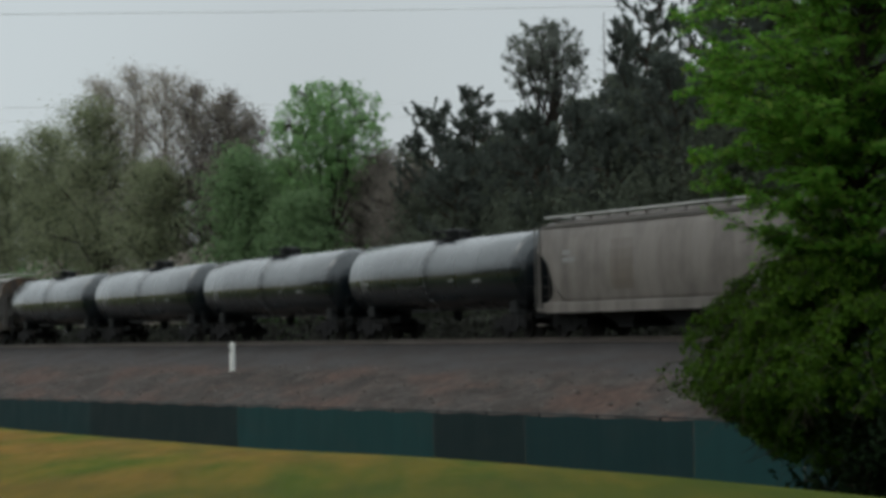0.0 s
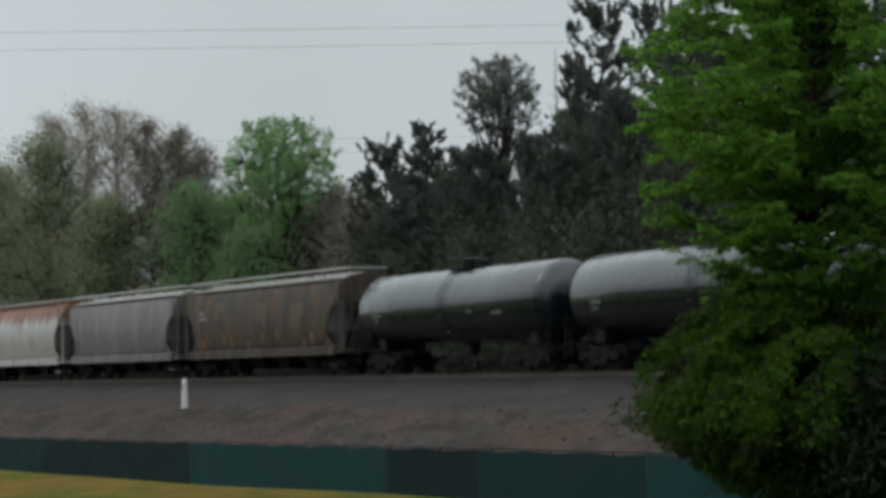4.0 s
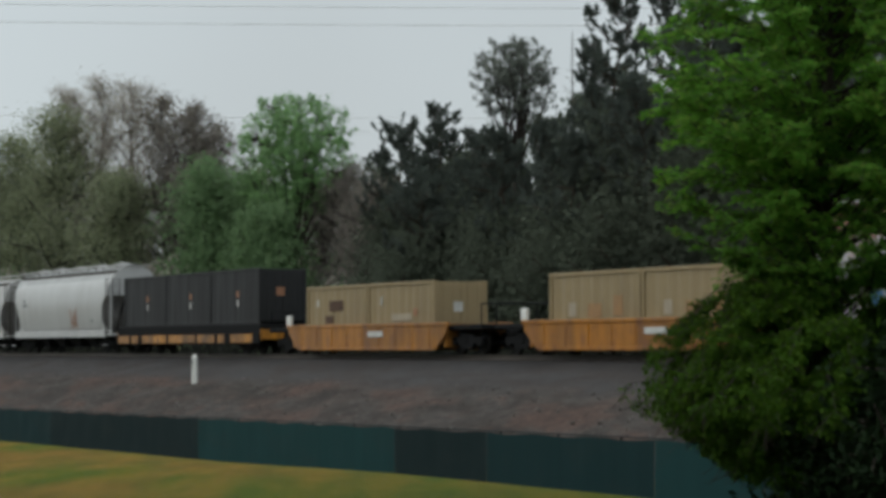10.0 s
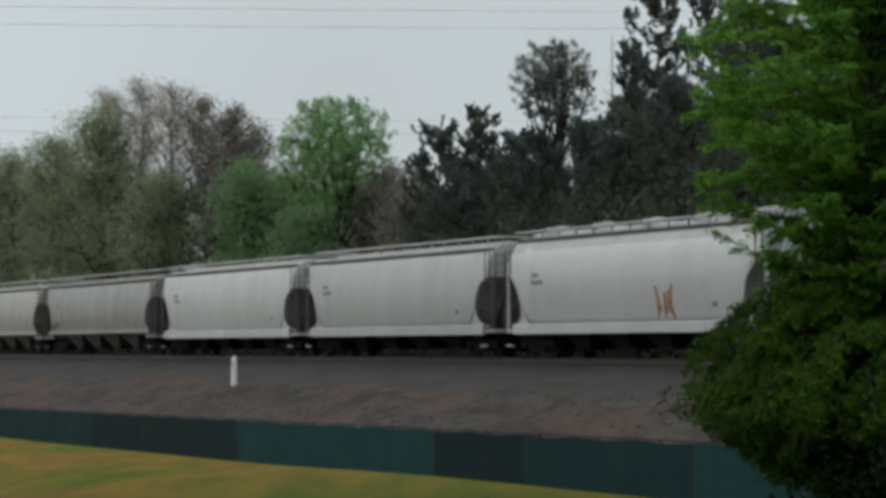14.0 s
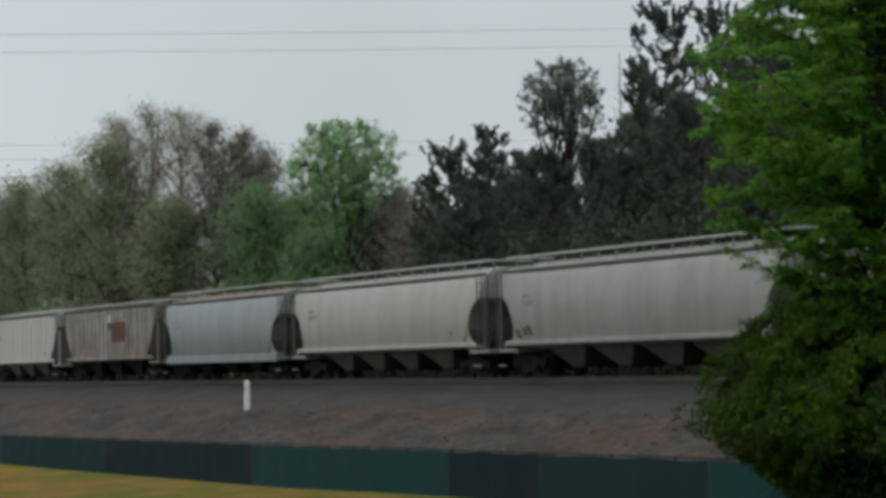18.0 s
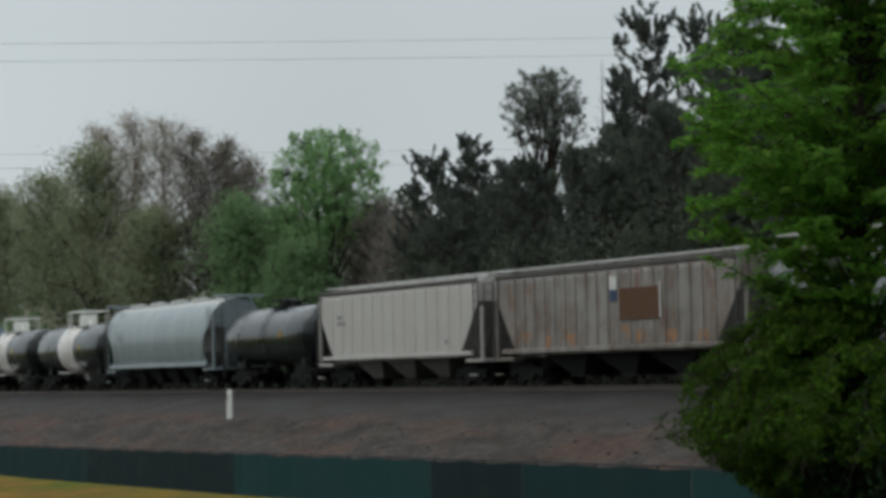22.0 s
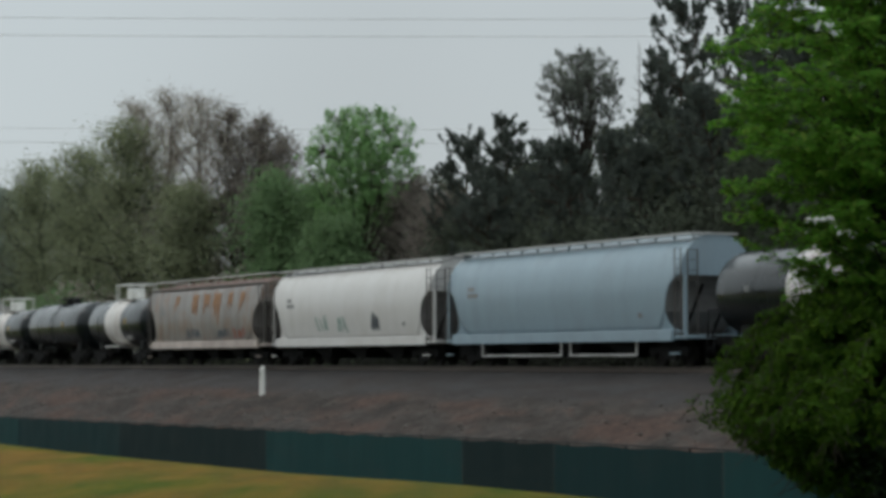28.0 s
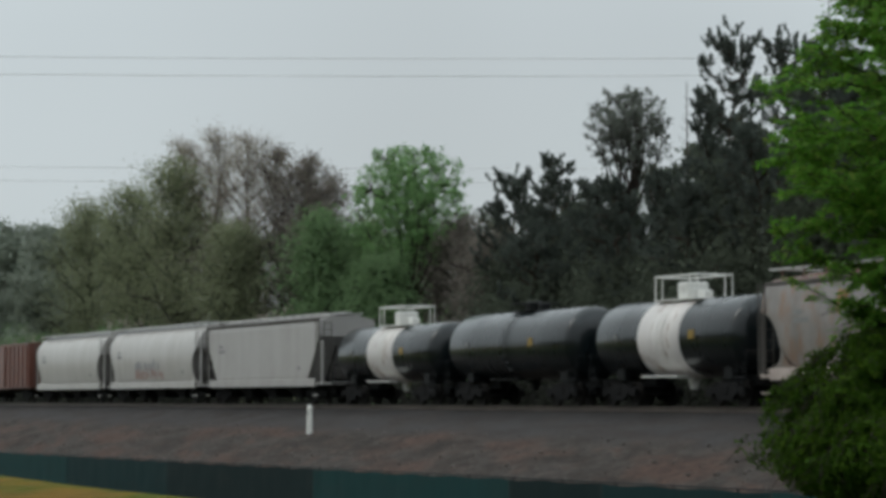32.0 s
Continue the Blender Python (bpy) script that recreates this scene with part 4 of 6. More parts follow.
def flat_car(left, pitch, label):
    length = pitch - 0.9
    half = length / 2
    car = new_car("flat_car", left, length, label, "flat car")
    part("deck", a_box(-half, -1.35, 1.02, half, 1.35, 1.42, bevel=0.02), M["running_gear"], car)
    part("centre_sill", a_box(-half, -0.3, 0.5, half, 0.3, 1.02), M["running_gear"], car)
    for y in (-1.38, 1.38):
        sill = part("side_sill", a_box(-half, y - 0.05, 0.5, half, y + 0.05, 1.02, bevel=0.02), M["running_gear"], car)
        for x, w in ((-half + 0.3, 1.7), (-half + 2.4, 0.9), (-half + 4.0, 3.4), (-half + 7.8, 3.6), (-half + 11.7, 2.2), (-half + 14.4, 0.8), (-half + 16.0, 2.6)):
            part("reflective_panel", a_box(x, y - 0.075, 0.55, x + w, y - 0.052, 0.95), ORANGE_BRIGHT, sill, "worn orange panel")
    for d in (-1, 1):
        add_truck(car, d * (half - 2.0))
        part("end_sill", a_box(d * half - 0.06, -1.35, 0.7, d * half + 0.06, 1.35, 1.16), ORANGE_BRIGHT, car)
    add_couplers(car, half)
    return car


ORANGE_BRIGHT = painted_steel("flat_car_orange", (0.55, 0.23, 0.02), (0.05, 0.03, 0.02), (0.05, 0.03, 0.02), 1.15)
flat_car(-262.4, 20.3, "low black flat car with worn orange side panels under dark containers")
for k in range(3):
    container(-261.75 + 6.11 * k, 6.06, "charcoal grey freight container on a low flat car", SLATE, 1.425, 2.65, 0.01,
              [(0.3, 1.3, 0.26, 0.3, "orange"), (0.34, 0.85, 0.18, 0.32, "pale")])

WHITE_A = painted_steel("clean_grey_white", (0.5, 0.5, 0.495), (0.28, 0.26, 0.24), None, 0.3)
c, s, r, h = hopper_car(-280.8, 18.5, "large light grey covered hopper car with a small rust mark", WHITE_A, "roundx", 4, 0.16, hatches="round", cap=2.45)
spray(c, "roundx", 2.2, 1.35, 1.1, 1.3, "orange", r, 6, "smeared orange-brown mark")
for left, pitch, col, text, rail in ((-300.2, 19.4, (0.45, 0.445, 0.435), "pale grey covered hopper car with roof walkways", 0.34),
                                     (-319.7, 19.5, (0.53, 0.525, 0.51), "light grey covered hopper car with a bright shoulder", 0.3)):
    hopper_car(left, pitch, text, painted_steel("pale_hopper", col, (0.25, 0.22, 0.19), None, 0.35), "eavex", 4, rail)
c, s, r, h = hopper_car(-340.6, 20.9, "dull grey covered hopper car with brown rust spots",
                        painted_steel("dull_grey_spotted", (0.29, 0.28, 0.268), (0.14, 0.12, 0.1), None, 0.55), "eave", 4, 0.42,
                        under=painted_steel("outlet_grey_a", (0.06, 0.053, 0.047), (0.035, 0.03, 0.026), None, 0.9), low=1.24)
spray(c, "eave", -8.3, 1.5, 1.5, 0.5, "ochre", r, 3, "brown rust patch")
hopper_car(-361.4, 20.8, "long beige covered hopper car with pale slanted outlets",
           painted_steel("beige_grey", (0.36, 0.343, 0.318), (0.2, 0.175, 0.15), None, 0.35), "eave", 4, 0.42,
           under=painted_steel("outlet_grey_b", (0.075, 0.065, 0.055), (0.035, 0.03, 0.026), None, 0.9), low=1.24)
hopper_car(-379.4, 18.0, "blue-grey covered hopper car with a brown roof",
           painted_steel("blue_grey", (0.235, 0.25, 0.262), (0.17, 0.155, 0.14), None, 0.5), "eave", 3, 0.42,
           painted_steel("brownish_roof", (0.3, 0.24, 0.2), GRIMY, (0.2, 0.08, 0.04), 0.5))
c, s, r, h = hopper_car(-397.6, 18.2, "ribbed grey-brown hopper car with a large rust square",
                        painted_steel("ribbed_brown", (0.24, 0.222, 0.204), (0.075, 0.06, 0.05), (0.12, 0.06, 0.03), 1.15), "ribbed", 3, 0.1, ribs=19, marks=False, low=1.24, rib_out=0.035)
part("rust_panel", a_box(0.85, -1.553, 2.3, 3.45, -1.539, 3.42), PAINT["rust_square"], c, "dark rust-brown square")
part("placard", a_box(0.2, -1.553, 3.4, 0.67, -1.539, 3.88), PAINT["pale"], c, "white placard")
part("placard", a_box(0.2, -1.553, 2.99, 0.67, -1.539, 3.39), PAINT["navy"], c, "dark blue placard")
part("edge_stripe", a_box(3.47, -1.553, 2.3, 3.55, -1.539, 3.55), PAINT["pale"], c, "thin white stripe")
for x in (-6.3, -4.6, -2.9, 0.9, 1.9, 3.9, 5.8):
    part("rust_streak", tongue(x, 2.05 + 0.2 * math.sin(3 * x), 0.55, 0.6, "ribbed", r), PAINT["rust_run"], s)
hopper_car(-414.5, 16.9, "cream ribbed hopper car with dark end openings",
           painted_steel("cream_ribbed", (0.44, 0.42, 0.395), (0.26, 0.22, 0.18), None, 0.3), "ribbed", 3, 0.12, ribs=13, rib_out=0.02,
           under=painted_steel("outlet_cream", (0.085, 0.077, 0.068), (0.035, 0.03, 0.026), None, 0.9), low=1.24)
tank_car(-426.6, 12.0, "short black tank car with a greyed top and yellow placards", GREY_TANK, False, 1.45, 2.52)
hopper_car(-444.3, 17.7, "blue-grey cylindrical hopper car with open framed ends",
           painted_steel("steel_blue_grey", (0.2, 0.243, 0.26), (0.11, 0.12, 0.122), None, 0.3, 0.0, 0.35, 0.6), "round", 4, 0.0, hatches="round", open_end=True, low=1.2)
tank_car(-458.3, 13.9, "black tank car with a wide dirty white band", BANDED_BLACK, True, 1.45, 2.5)
tank_car(-472.3, 14.0, "black tank car with a rust-stained white band", BANDED_BLACK, True, 1.45, 2.5)
c, s, r, h = hopper_car(-492.0, 19.6, "large light blue covered hopper car with pale walkways",
                        painted_steel("powder_blue", (0.25, 0.335, 0.395), (0.2, 0.22, 0.23), None, 0.3), "round", 3, 0.14,
                        painted_steel("pale_blue_roof", (0.3, 0.36, 0.4), (0.2, 0.2, 0.2), None, 0.4))
b = bmesh.new()
for x0, x1 in ((-6.0, 0.5), (1.2, 6.0)):
    rod(b, (x0, -1.45, 0.42), (x1, -1.45, 0.42), 0.035)
    rod(b, (x0, -1.45, 0.42), (x0, -1.45, 1.0), 0.035)
    rod(b, (x1, -1.45, 0.42), (x1, -1.45, 1.0), 0.035)
part("guard_rail", b, M["galv"], c)
c, s, r, h = hopper_car(-511.4, 19.3, "white covered hopper car with faint green spray",
                        painted_steel("ivory_white", (0.62, 0.61, 0.6), (0.33, 0.29, 0.24), None, 0.25), "round", 3, 0.1)
for x, col in ((-3.2, "teal"), (-0.9, "teal"), (2.6, "slate")):
    spray(c, "round", x, 1.5, 1.1, 0.95, col, r, 4, "faded green scrawl")
c, s, r, h = hopper_car(-530.0, 18.6, "grey-brown hopper car streaked with orange rust",
                        painted_steel("orange_streaked", (0.245, 0.23, 0.216), (0.115, 0.098, 0.087), (0.22, 0.122, 0.07), 0.78), "eave", 3, 0.36,
                        painted_steel("rust_brown_roof", (0.26, 0.17, 0.14), GRIMY, (0.2, 0.07, 0.04), 0.6),
                        sill=painted_steel("pinkish_sill", (0.5, 0.42, 0.38), GRIMY, None, 0.5))
for x, z, w, hh in ((-1.4, 2.5, 0.55, 1.3), (0.3, 2.7, 0.5, 1.1), (1.8, 2.2, 0.7, 1.6), (3.9, 2.9, 0.4, 0.9), (-4.2, 3.0, 0.4, 0.8), (5.6, 2.7, 0.4, 1.1)):
    part("rust_run", tongue(x, z + hh, w * 1.5, hh * 1.1, "eave", r), PAINT["rust_run"], s)
spray(c, "eave", -2.4, 1.4, 2.2, 0.75, "slate", r, 6, "dark grey sprayed scrawl")
spray(c, "eave", 2.2, 1.4, 1.8, 0.6, "slate", r, 5, "dark grey sprayed scrawl")
spray(c, "eave", 4.6, 1.4, 1.6, 0.7, "red", r, 5, "faded red scrawl")
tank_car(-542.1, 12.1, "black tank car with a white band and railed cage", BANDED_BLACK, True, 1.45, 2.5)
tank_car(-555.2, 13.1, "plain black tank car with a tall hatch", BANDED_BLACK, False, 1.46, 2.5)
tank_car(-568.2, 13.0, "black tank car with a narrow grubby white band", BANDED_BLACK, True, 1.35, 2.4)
hopper_car(-586.4, 18.2, "plain grey slab-sided hopper car with overhanging roof",
           painted_steel("slab_grey", (0.39, 0.378, 0.365), (0.24, 0.21, 0.19), None, 0.35), "ribbed", 3, 0.14)
c, s, r, h = hopper_car(-605.3, 18.8, "pale hopper car with dull red spray along the foot",
                        painted_steel("pale_sprayed", (0.48, 0.468, 0.452), (0.27, 0.23, 0.2), None, 0.35), "round", 3, 0.12)
spray(c, "round", -3.4, 1.4, 5.6, 0.8, "pinkish", r, 11, "dull red sprayed scrawl")
spray(c, "round", -3.0, 1.9, 4.6, 0.8, "greyed", r, 9, "grey sprayed scrawl")
hopper_car(-623.0, 17.6, "pale grey covered hopper car", painted_steel("pale_plain", (0.48, 0.468, 0.45), (0.28, 0.25, 0.22), None, 0.3), "round", 3, 0.12)


def box_car(left, pitch, label, paint):
    length = pitch - 1.05
    half = length / 2
    car = new_car("box_car", left, length, label, "box car")
    body = part("body", a_box(-half, -1.48, 1.05, half, 1.48, 4.2, bevel=0.04), paint, car)
    part("roof", prism(bmesh.new(), [(-half - 0.05, 4.2), (half + 0.05, 4.2), (half + 0.05, 4.32), (-half - 0.05, 4.32)], -1.5, 1.5), paint, car)
    for y in (-1, 1):
        d = part("door", a_box(-1.6, y * 1.55 - 0.05, 1.1, 1.6, y * 1.55 + 0.05, 4.1, bevel=0.02), paint, car)
        part("door_track", a_box(-3.4, y * 1.6 - 0.04, 1.02, 3.4, y * 1.6 + 0.04, 1.12), paint, car)
        for k in range(14):
            x = -half + 0.4 + (length - 0.8) * k / 13
            if abs(x) > 1.8:
                part("rib", a_box(x - 0.06, y * 1.52 - 0.05, 1.15, x + 0.06, y * 1.52 + 0.05, 4.12), paint, body)
    part("centre_sill", a_box(-half + 0.2, -0.2, 0.72, half - 0.2, 0.2, 1.05), M["running_gear"], car)
    for d in (-1, 1):
        add_truck(car, d * (half - 2.0))
        add_ladder("ladder", car, pose(d * (half + 0.03), -1.15, 1.0), paint, 2.9)
    add_couplers(car, half)


box_car(-641.5, 17.6, "red-brown box car with ribbed sides", painted_steel("box_car_brown", (0.15, 0.055, 0.038), (0.05, 0.035, 0.03), None, 0.5))


# ---- the track ----
track = tagged(new("railway_track"), "two worn steel rails on dark timber ties", "railway track", kind="structure")
for y in (-0.7175, 0.7175):
    out = [(-0.075, -0.17), (0.075, -0.17), (0.07, -0.155), (0.012, -0.13), (0.012, -0.045), (0.037, -0.03), (0.037, 0.0), (-0.037, 0.0), (-0.037, -0.03), (-0.012, -0.045), (-0.012, -0.13), (-0.07, -0.155)]
    vs = [(x, LINE_Y + y + a, RAIL + b) for x in (-700, 60) for a, b in out]
    n = len(out)
    fs = [(k, (k + 1) % n, n + (k + 1) % n, n + k) for k in range(n)] + [tuple(range(n))[::-1], tuple(range(n, 2 * n))]
    ob = new("rail", raw("rail", vs, fs, M["rail"]))
    ob.parent = track
tie = mesh_of("tie", a_box(-0.11, -1.3, -0.18, 0.11, 1.3, 0.0, bevel=0.012), M["tie"])
for k in range(280):
    shared("tie", tie, pose(-190 + 0.51 * k, LINE_Y + 0.03 * math.sin(k * 2.4), RAIL - 0.175, 0, 0, 0.8 * math.sin(k * 1.7)), track)


def fast_mesh(name, verts, loops, size, material):
    """A mesh of equal faces from arrays."""
    me = bpy.data.meshes.new(name)
    me.vertices.add(len(verts))
    me.vertices.foreach_set("co", np.asarray(verts, dtype=np.float32).ravel())
    nf = len(loops) // size
    me.loops.add(len(loops))
    me.loops.foreach_set("vertex_index", np.asarray(loops, dtype=np.int32))
    me.polygons.add(nf)
    me.polygons.foreach_set("loop_start", np.arange(0, nf * size, size, dtype=np.int32))
    me.materials.append(material)
    me.update(calc_edges=True)
    return me


def kites(name, centres, a, b, length, width, material, rng):
    n = len(centres)
    s = rng.uniform(0.6, 1.3, size=(n, 1))
    l, w = a * length * s, b * width * s * 0.5
    c = np.asarray(centres)
    v = np.stack([c - l * 0.5, c + w - l * 0.05, c + l * 0.5, c - w - l * 0.05], axis=1).reshape(-1, 3)
    return fast_mesh(name, v, np.arange(4 * n), 4, material)


def outward(centres, rise=0.7):
    """The way a leaf on that side of a crown turns: out from the stem and up."""
    c = np.asarray(centres)
    o = c * np.array([1.0, 1.0, 0.0])
    o /= np.linalg.norm(o, axis=1)[:, None] + 1e-9
    o[:, 2] = rise
    return o / math.hypot(1.0, rise)


def leaf_mesh(name, centres, length, width, material, rng, droop=0.0, flat=0.0, face=None):
    """One kite-shaped leaf at each centre, each turned its own way, or, with face, turned roughly to that direction."""
    n = len(centres)
    if face is not None:
        m = face + rng.normal(size=(n, 3)) * 0.42
        m /= np.linalg.norm(m, axis=1)[:, None] + 1e-9
        a = np.cross(m, rng.normal(size=(n, 3)))
        a /= np.linalg.norm(a, axis=1)[:, None] + 1e-9
        return kites(name, centres, a, np.cross(m, a), length, width, material, rng)
    a = rng.normal(size=(n, 3))
    a[:, 2] = a[:, 2] * (1 - flat) - droop
    a /= np.linalg.norm(a, axis=1)[:, None] + 1e-9
    b = rng.normal(size=(n, 3))
    b = np.cross(a, b)
    b /= np.linalg.norm(b, axis=1)[:, None] + 1e-9
    return kites(name, centres, a, b, length, width, material, rng)


def limb_mesh(name, segments, material, sides=5):
    """Tapered limbs: (start, end, radius at start, radius at end)."""
    p = np.array([s[0] for s in segments], dtype=float)
    q = np.array([s[1] for s in segments], dtype=float)
    r0 = np.array([s[2] for s in segments])[:, None]
    r1 = np.array([s[3] for s in segments])[:, None]
    d = q - p
    d /= np.linalg.norm(d, axis=1)[:, None] + 1e-9
    ref = np.where(np.abs(d[:, 2:3]) > 0.9, [[1.0, 0, 0]], [[0, 0, 1.0]])
    u = np.cross(d, ref)
    u /= np.linalg.norm(u, axis=1)[:, None]
    w = np.cross(d, u)
    rings = []
    for c, r in ((p, r0), (q + d * r1 * 0.5, r1)):
        for k in range(sides):
            a = 2 * math.pi * k / sides
            rings.append(c + (u * math.cos(a) + w * math.sin(a)) * r)
    v = np.stack(rings, axis=1).reshape(-1, 3)
    n = len(segments)
    base = (np.arange(n) * 2 * sides)[:, None]
    loops = []
    for k in range(sides):
        loops.append(base + np.array([[k, (k + 1) % sides, sides + (k + 1) % sides, sides + k]]))
    loops = np.stack(loops, axis=1).reshape(-1)
    return fast_mesh(name, v, loops, 4, material)


def branching(rng, height, spread, trunk_r, bare=0.3, limbs=16, rise=0.6, twigs=4, lean=0.0, taper_top=0.25, shape="round", up=0.0, finger=0.0, even=0.0):
    """A skeleton: its trunk, limbs and twigs as segments, and the twig ends on which leaves sit."""
    trunk, limb, ends = [], [], []
    steps = 9
    pts = [np.array([0.0, 0.0, 0.0])]
    for k in range(1, steps + 1):
        wob = rng.normal(size=2) * 0.012 * height
        pts.append(np.array([lean * k / steps * height + wob[0], wob[1], height * 0.97 * k / steps]))
    rad = [trunk_r * (1 - 0.93 * k / steps) for k in range(steps + 1)]
    for k in range(steps):
        trunk.append((pts[k], pts[k + 1], rad[k], rad[k + 1]))
    for k in range(limbs):
        f = bare + (0.97 - bare) * (k + rng.uniform(0.1, 0.9)) / limbs
        i = min(steps - 1, int(f * steps))
        g = f * steps - i
        o = pts[i] * (1 - g) + pts[i + 1] * g
        if shape == "round":
            q = (f - bare) / (1 - bare)
            reach = spread * (math.sin(math.pi * min(1.0, 0.16 + q * 0.8)) ** 0.7)
        elif shape == "cone":
            reach = spread * (1 - (f - bare) / (1 - bare) * (1 - taper_top))
        else:
            reach = spread * (1.15 - 0.75 * (f - bare) / (1 - bare)) * (0.8 + 0.35 * math.sin(2.1 * k))
        reach *= rng.uniform(0.75 + 0.17 * even, 1.12 - 0.08 * even)
        az = k * 2.399 + rng.uniform(-0.4, 0.4)
        d = np.array([math.cos(az), math.sin(az), rise * rng.uniform(0.6, 1.3)])
        r = rad[i] * 0.45 + 0.015
        p, segs = o, 3
        for s in range(segs):
            d2 = d + rng.normal(size=3) * 0.16
            d2[2] += 0.12 * s * (1 if rise > 0.2 else 0.3)
            d2 /= np.linalg.norm(d2)
            e = p + d2 * reach / segs
            limb.append((p, e, r * (1 - s / (segs + 0.6)), r * (1 - (s + 1) / (segs + 0.6))))
            for t in range(twigs):
                g = rng.uniform(0.1, 1.0)
                o2 = p + (e - p) * g
                d3 = d2 * 0.6 + rng.normal(size=3) * 0.75
                d3[2] += up
                d3 /= np.linalg.norm(d3)
                e2 = o2 + d3 * (finger * rng.uniform(0.6, 1.3) if finger else reach * rng.uniform(0.16, 0.34))
                limb.append((o2, e2, 0.022 + r * 0.12, 0.006))
                ends.append((o2 * 0.35 + e2 * 0.65, e2))
            p, d = e, d2
        ends.append((p, p))
    return trunk, limb, ends


def cluster(rng, ends, count, size, squash=0.7):
    """Leaf centres gathered about the twig ends."""
    tips = np.array([e[1] for e in ends])
    mids = np.array([e[0] for e in ends])
    f = rng.uniform(0, 1, size=(len(ends), count, 1)) ** 0.6
    c = mids[:, None, :] * (1 - f) + tips[:, None, :] * f
    off = rng.normal(size=(len(ends), count, 3)) * size
    off[:, :, 2] *= squash
    return (c + off).reshape(-1, 3)


LEAF = {
    "fresh": leafy("fresh_green_leaves", [(0.17, 0.295, 0.125), (0.23, 0.395, 0.16), (0.295, 0.48, 0.195)], 0.6, 0.55),
    "bright": leafy("bright_feathery_leaves", [(0.076, 0.19, 0.023), (0.115, 0.287, 0.033), (0.158, 0.345, 0.044), (0.21, 0.292, 0.053)], 0.65, 0.62),
    # bush: the bright leaf darkened to hold the shade under the crown
    "bush": leafy("shaded_green_leaves", [(0.025, 0.06, 0.004), (0.044, 0.104, 0.007), (0.078, 0.14, 0.011)], 0.7, 0.35),
    # bud, russet, olive, deep and pale: lightened and greyed to paint in distance haze
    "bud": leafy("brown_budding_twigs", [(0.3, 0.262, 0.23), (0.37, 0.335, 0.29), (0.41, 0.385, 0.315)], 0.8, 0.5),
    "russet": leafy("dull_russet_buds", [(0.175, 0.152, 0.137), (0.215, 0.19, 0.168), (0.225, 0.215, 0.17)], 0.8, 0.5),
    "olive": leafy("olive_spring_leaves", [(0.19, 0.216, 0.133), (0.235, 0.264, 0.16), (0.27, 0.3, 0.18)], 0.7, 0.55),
    "pine": leafy("dark_pine_needles", [(0.085, 0.1, 0.09), (0.105, 0.125, 0.108), (0.13, 0.15, 0.125)], 0.75, 0.3),
    "greypine": leafy("grey_green_needles", [(0.12, 0.132, 0.118), (0.15, 0.165, 0.14), (0.18, 0.195, 0.16)], 0.75, 0.4),
    "skirt": leafy("soft_shaded_needles", [(0.108, 0.126, 0.094), (0.118, 0.138, 0.102), (0.128, 0.15, 0.109)], 0.85, 0.68),
    "deep": leafy("deep_green_leaves", [(0.14, 0.222, 0.108), (0.172, 0.268, 0.128), (0.208, 0.308, 0.148)], 0.7, 0.55),
    "pale": leafy("hazed_far_leaves", [(0.23, 0.265, 0.22), (0.265, 0.3, 0.245), (0.3, 0.335, 0.27)], 0.8, 0.5),
    # scrub and the low thicket: shade at the wood's foot put into leaf colour
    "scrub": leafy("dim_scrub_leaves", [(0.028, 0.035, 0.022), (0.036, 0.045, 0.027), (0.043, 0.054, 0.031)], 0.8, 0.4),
    "low_shade": leafy("shade_dark_leaves", [(0.014, 0.015, 0.012), (0.02, 0.021, 0.017), (0.027, 0.03, 0.021)], 0.85, 0.2),
    # dark: near-black leaves that carry the shade inside the crown, also on the tree belt
    "dark": leafy("shade_black_leaves", [(0.006, 0.013, 0.005), (0.009, 0.02, 0.007), (0.014, 0.03, 0.009)], 0.85, 0.1),
}
BARK = {"grey": barky("grey_bark", (0.16, 0.14, 0.125)), "dark": barky("dark_bark", (0.06, 0.048, 0.04)), "pine": barky("pine_bark", (0.085, 0.06, 0.045))}


def tree(name, at, rng, label, category, leaf, bark, height_, spread, trunk_r, per_tip, leaf_size, tip_size, group="", shape="round",
         bare=0.3, limbs=18, rise=0.6, twigs=4, squash=0.7, slim=0.5, sides=6, up=0.0, finger=0.0, even=0.0):
    trunk, limb, ends = branching(rng, height_, spread, trunk_r, bare, limbs, rise, twigs, shape=shape, up=up, finger=finger, even=even)
    root = tagged(new(name), label, category, group)
    root.location = at
    ob = new("trunk", limb_mesh("trunk", trunk, BARK[bark], sides))
    ob.parent = root
    ob = tagged(new("branchwork", limb_mesh("branchwork", limb, BARK[bark], 4)), kind="stuff")
    ob.parent = root
    cs = cluster(rng, ends, per_tip, tip_size, squash)
    ob = new("crown", leaf_mesh("crown", cs, leaf_size, leaf_size * slim, LEAF[leaf], rng, face=None if leaf == "dark" else outward(cs)))
    ob.parent = root
    return root


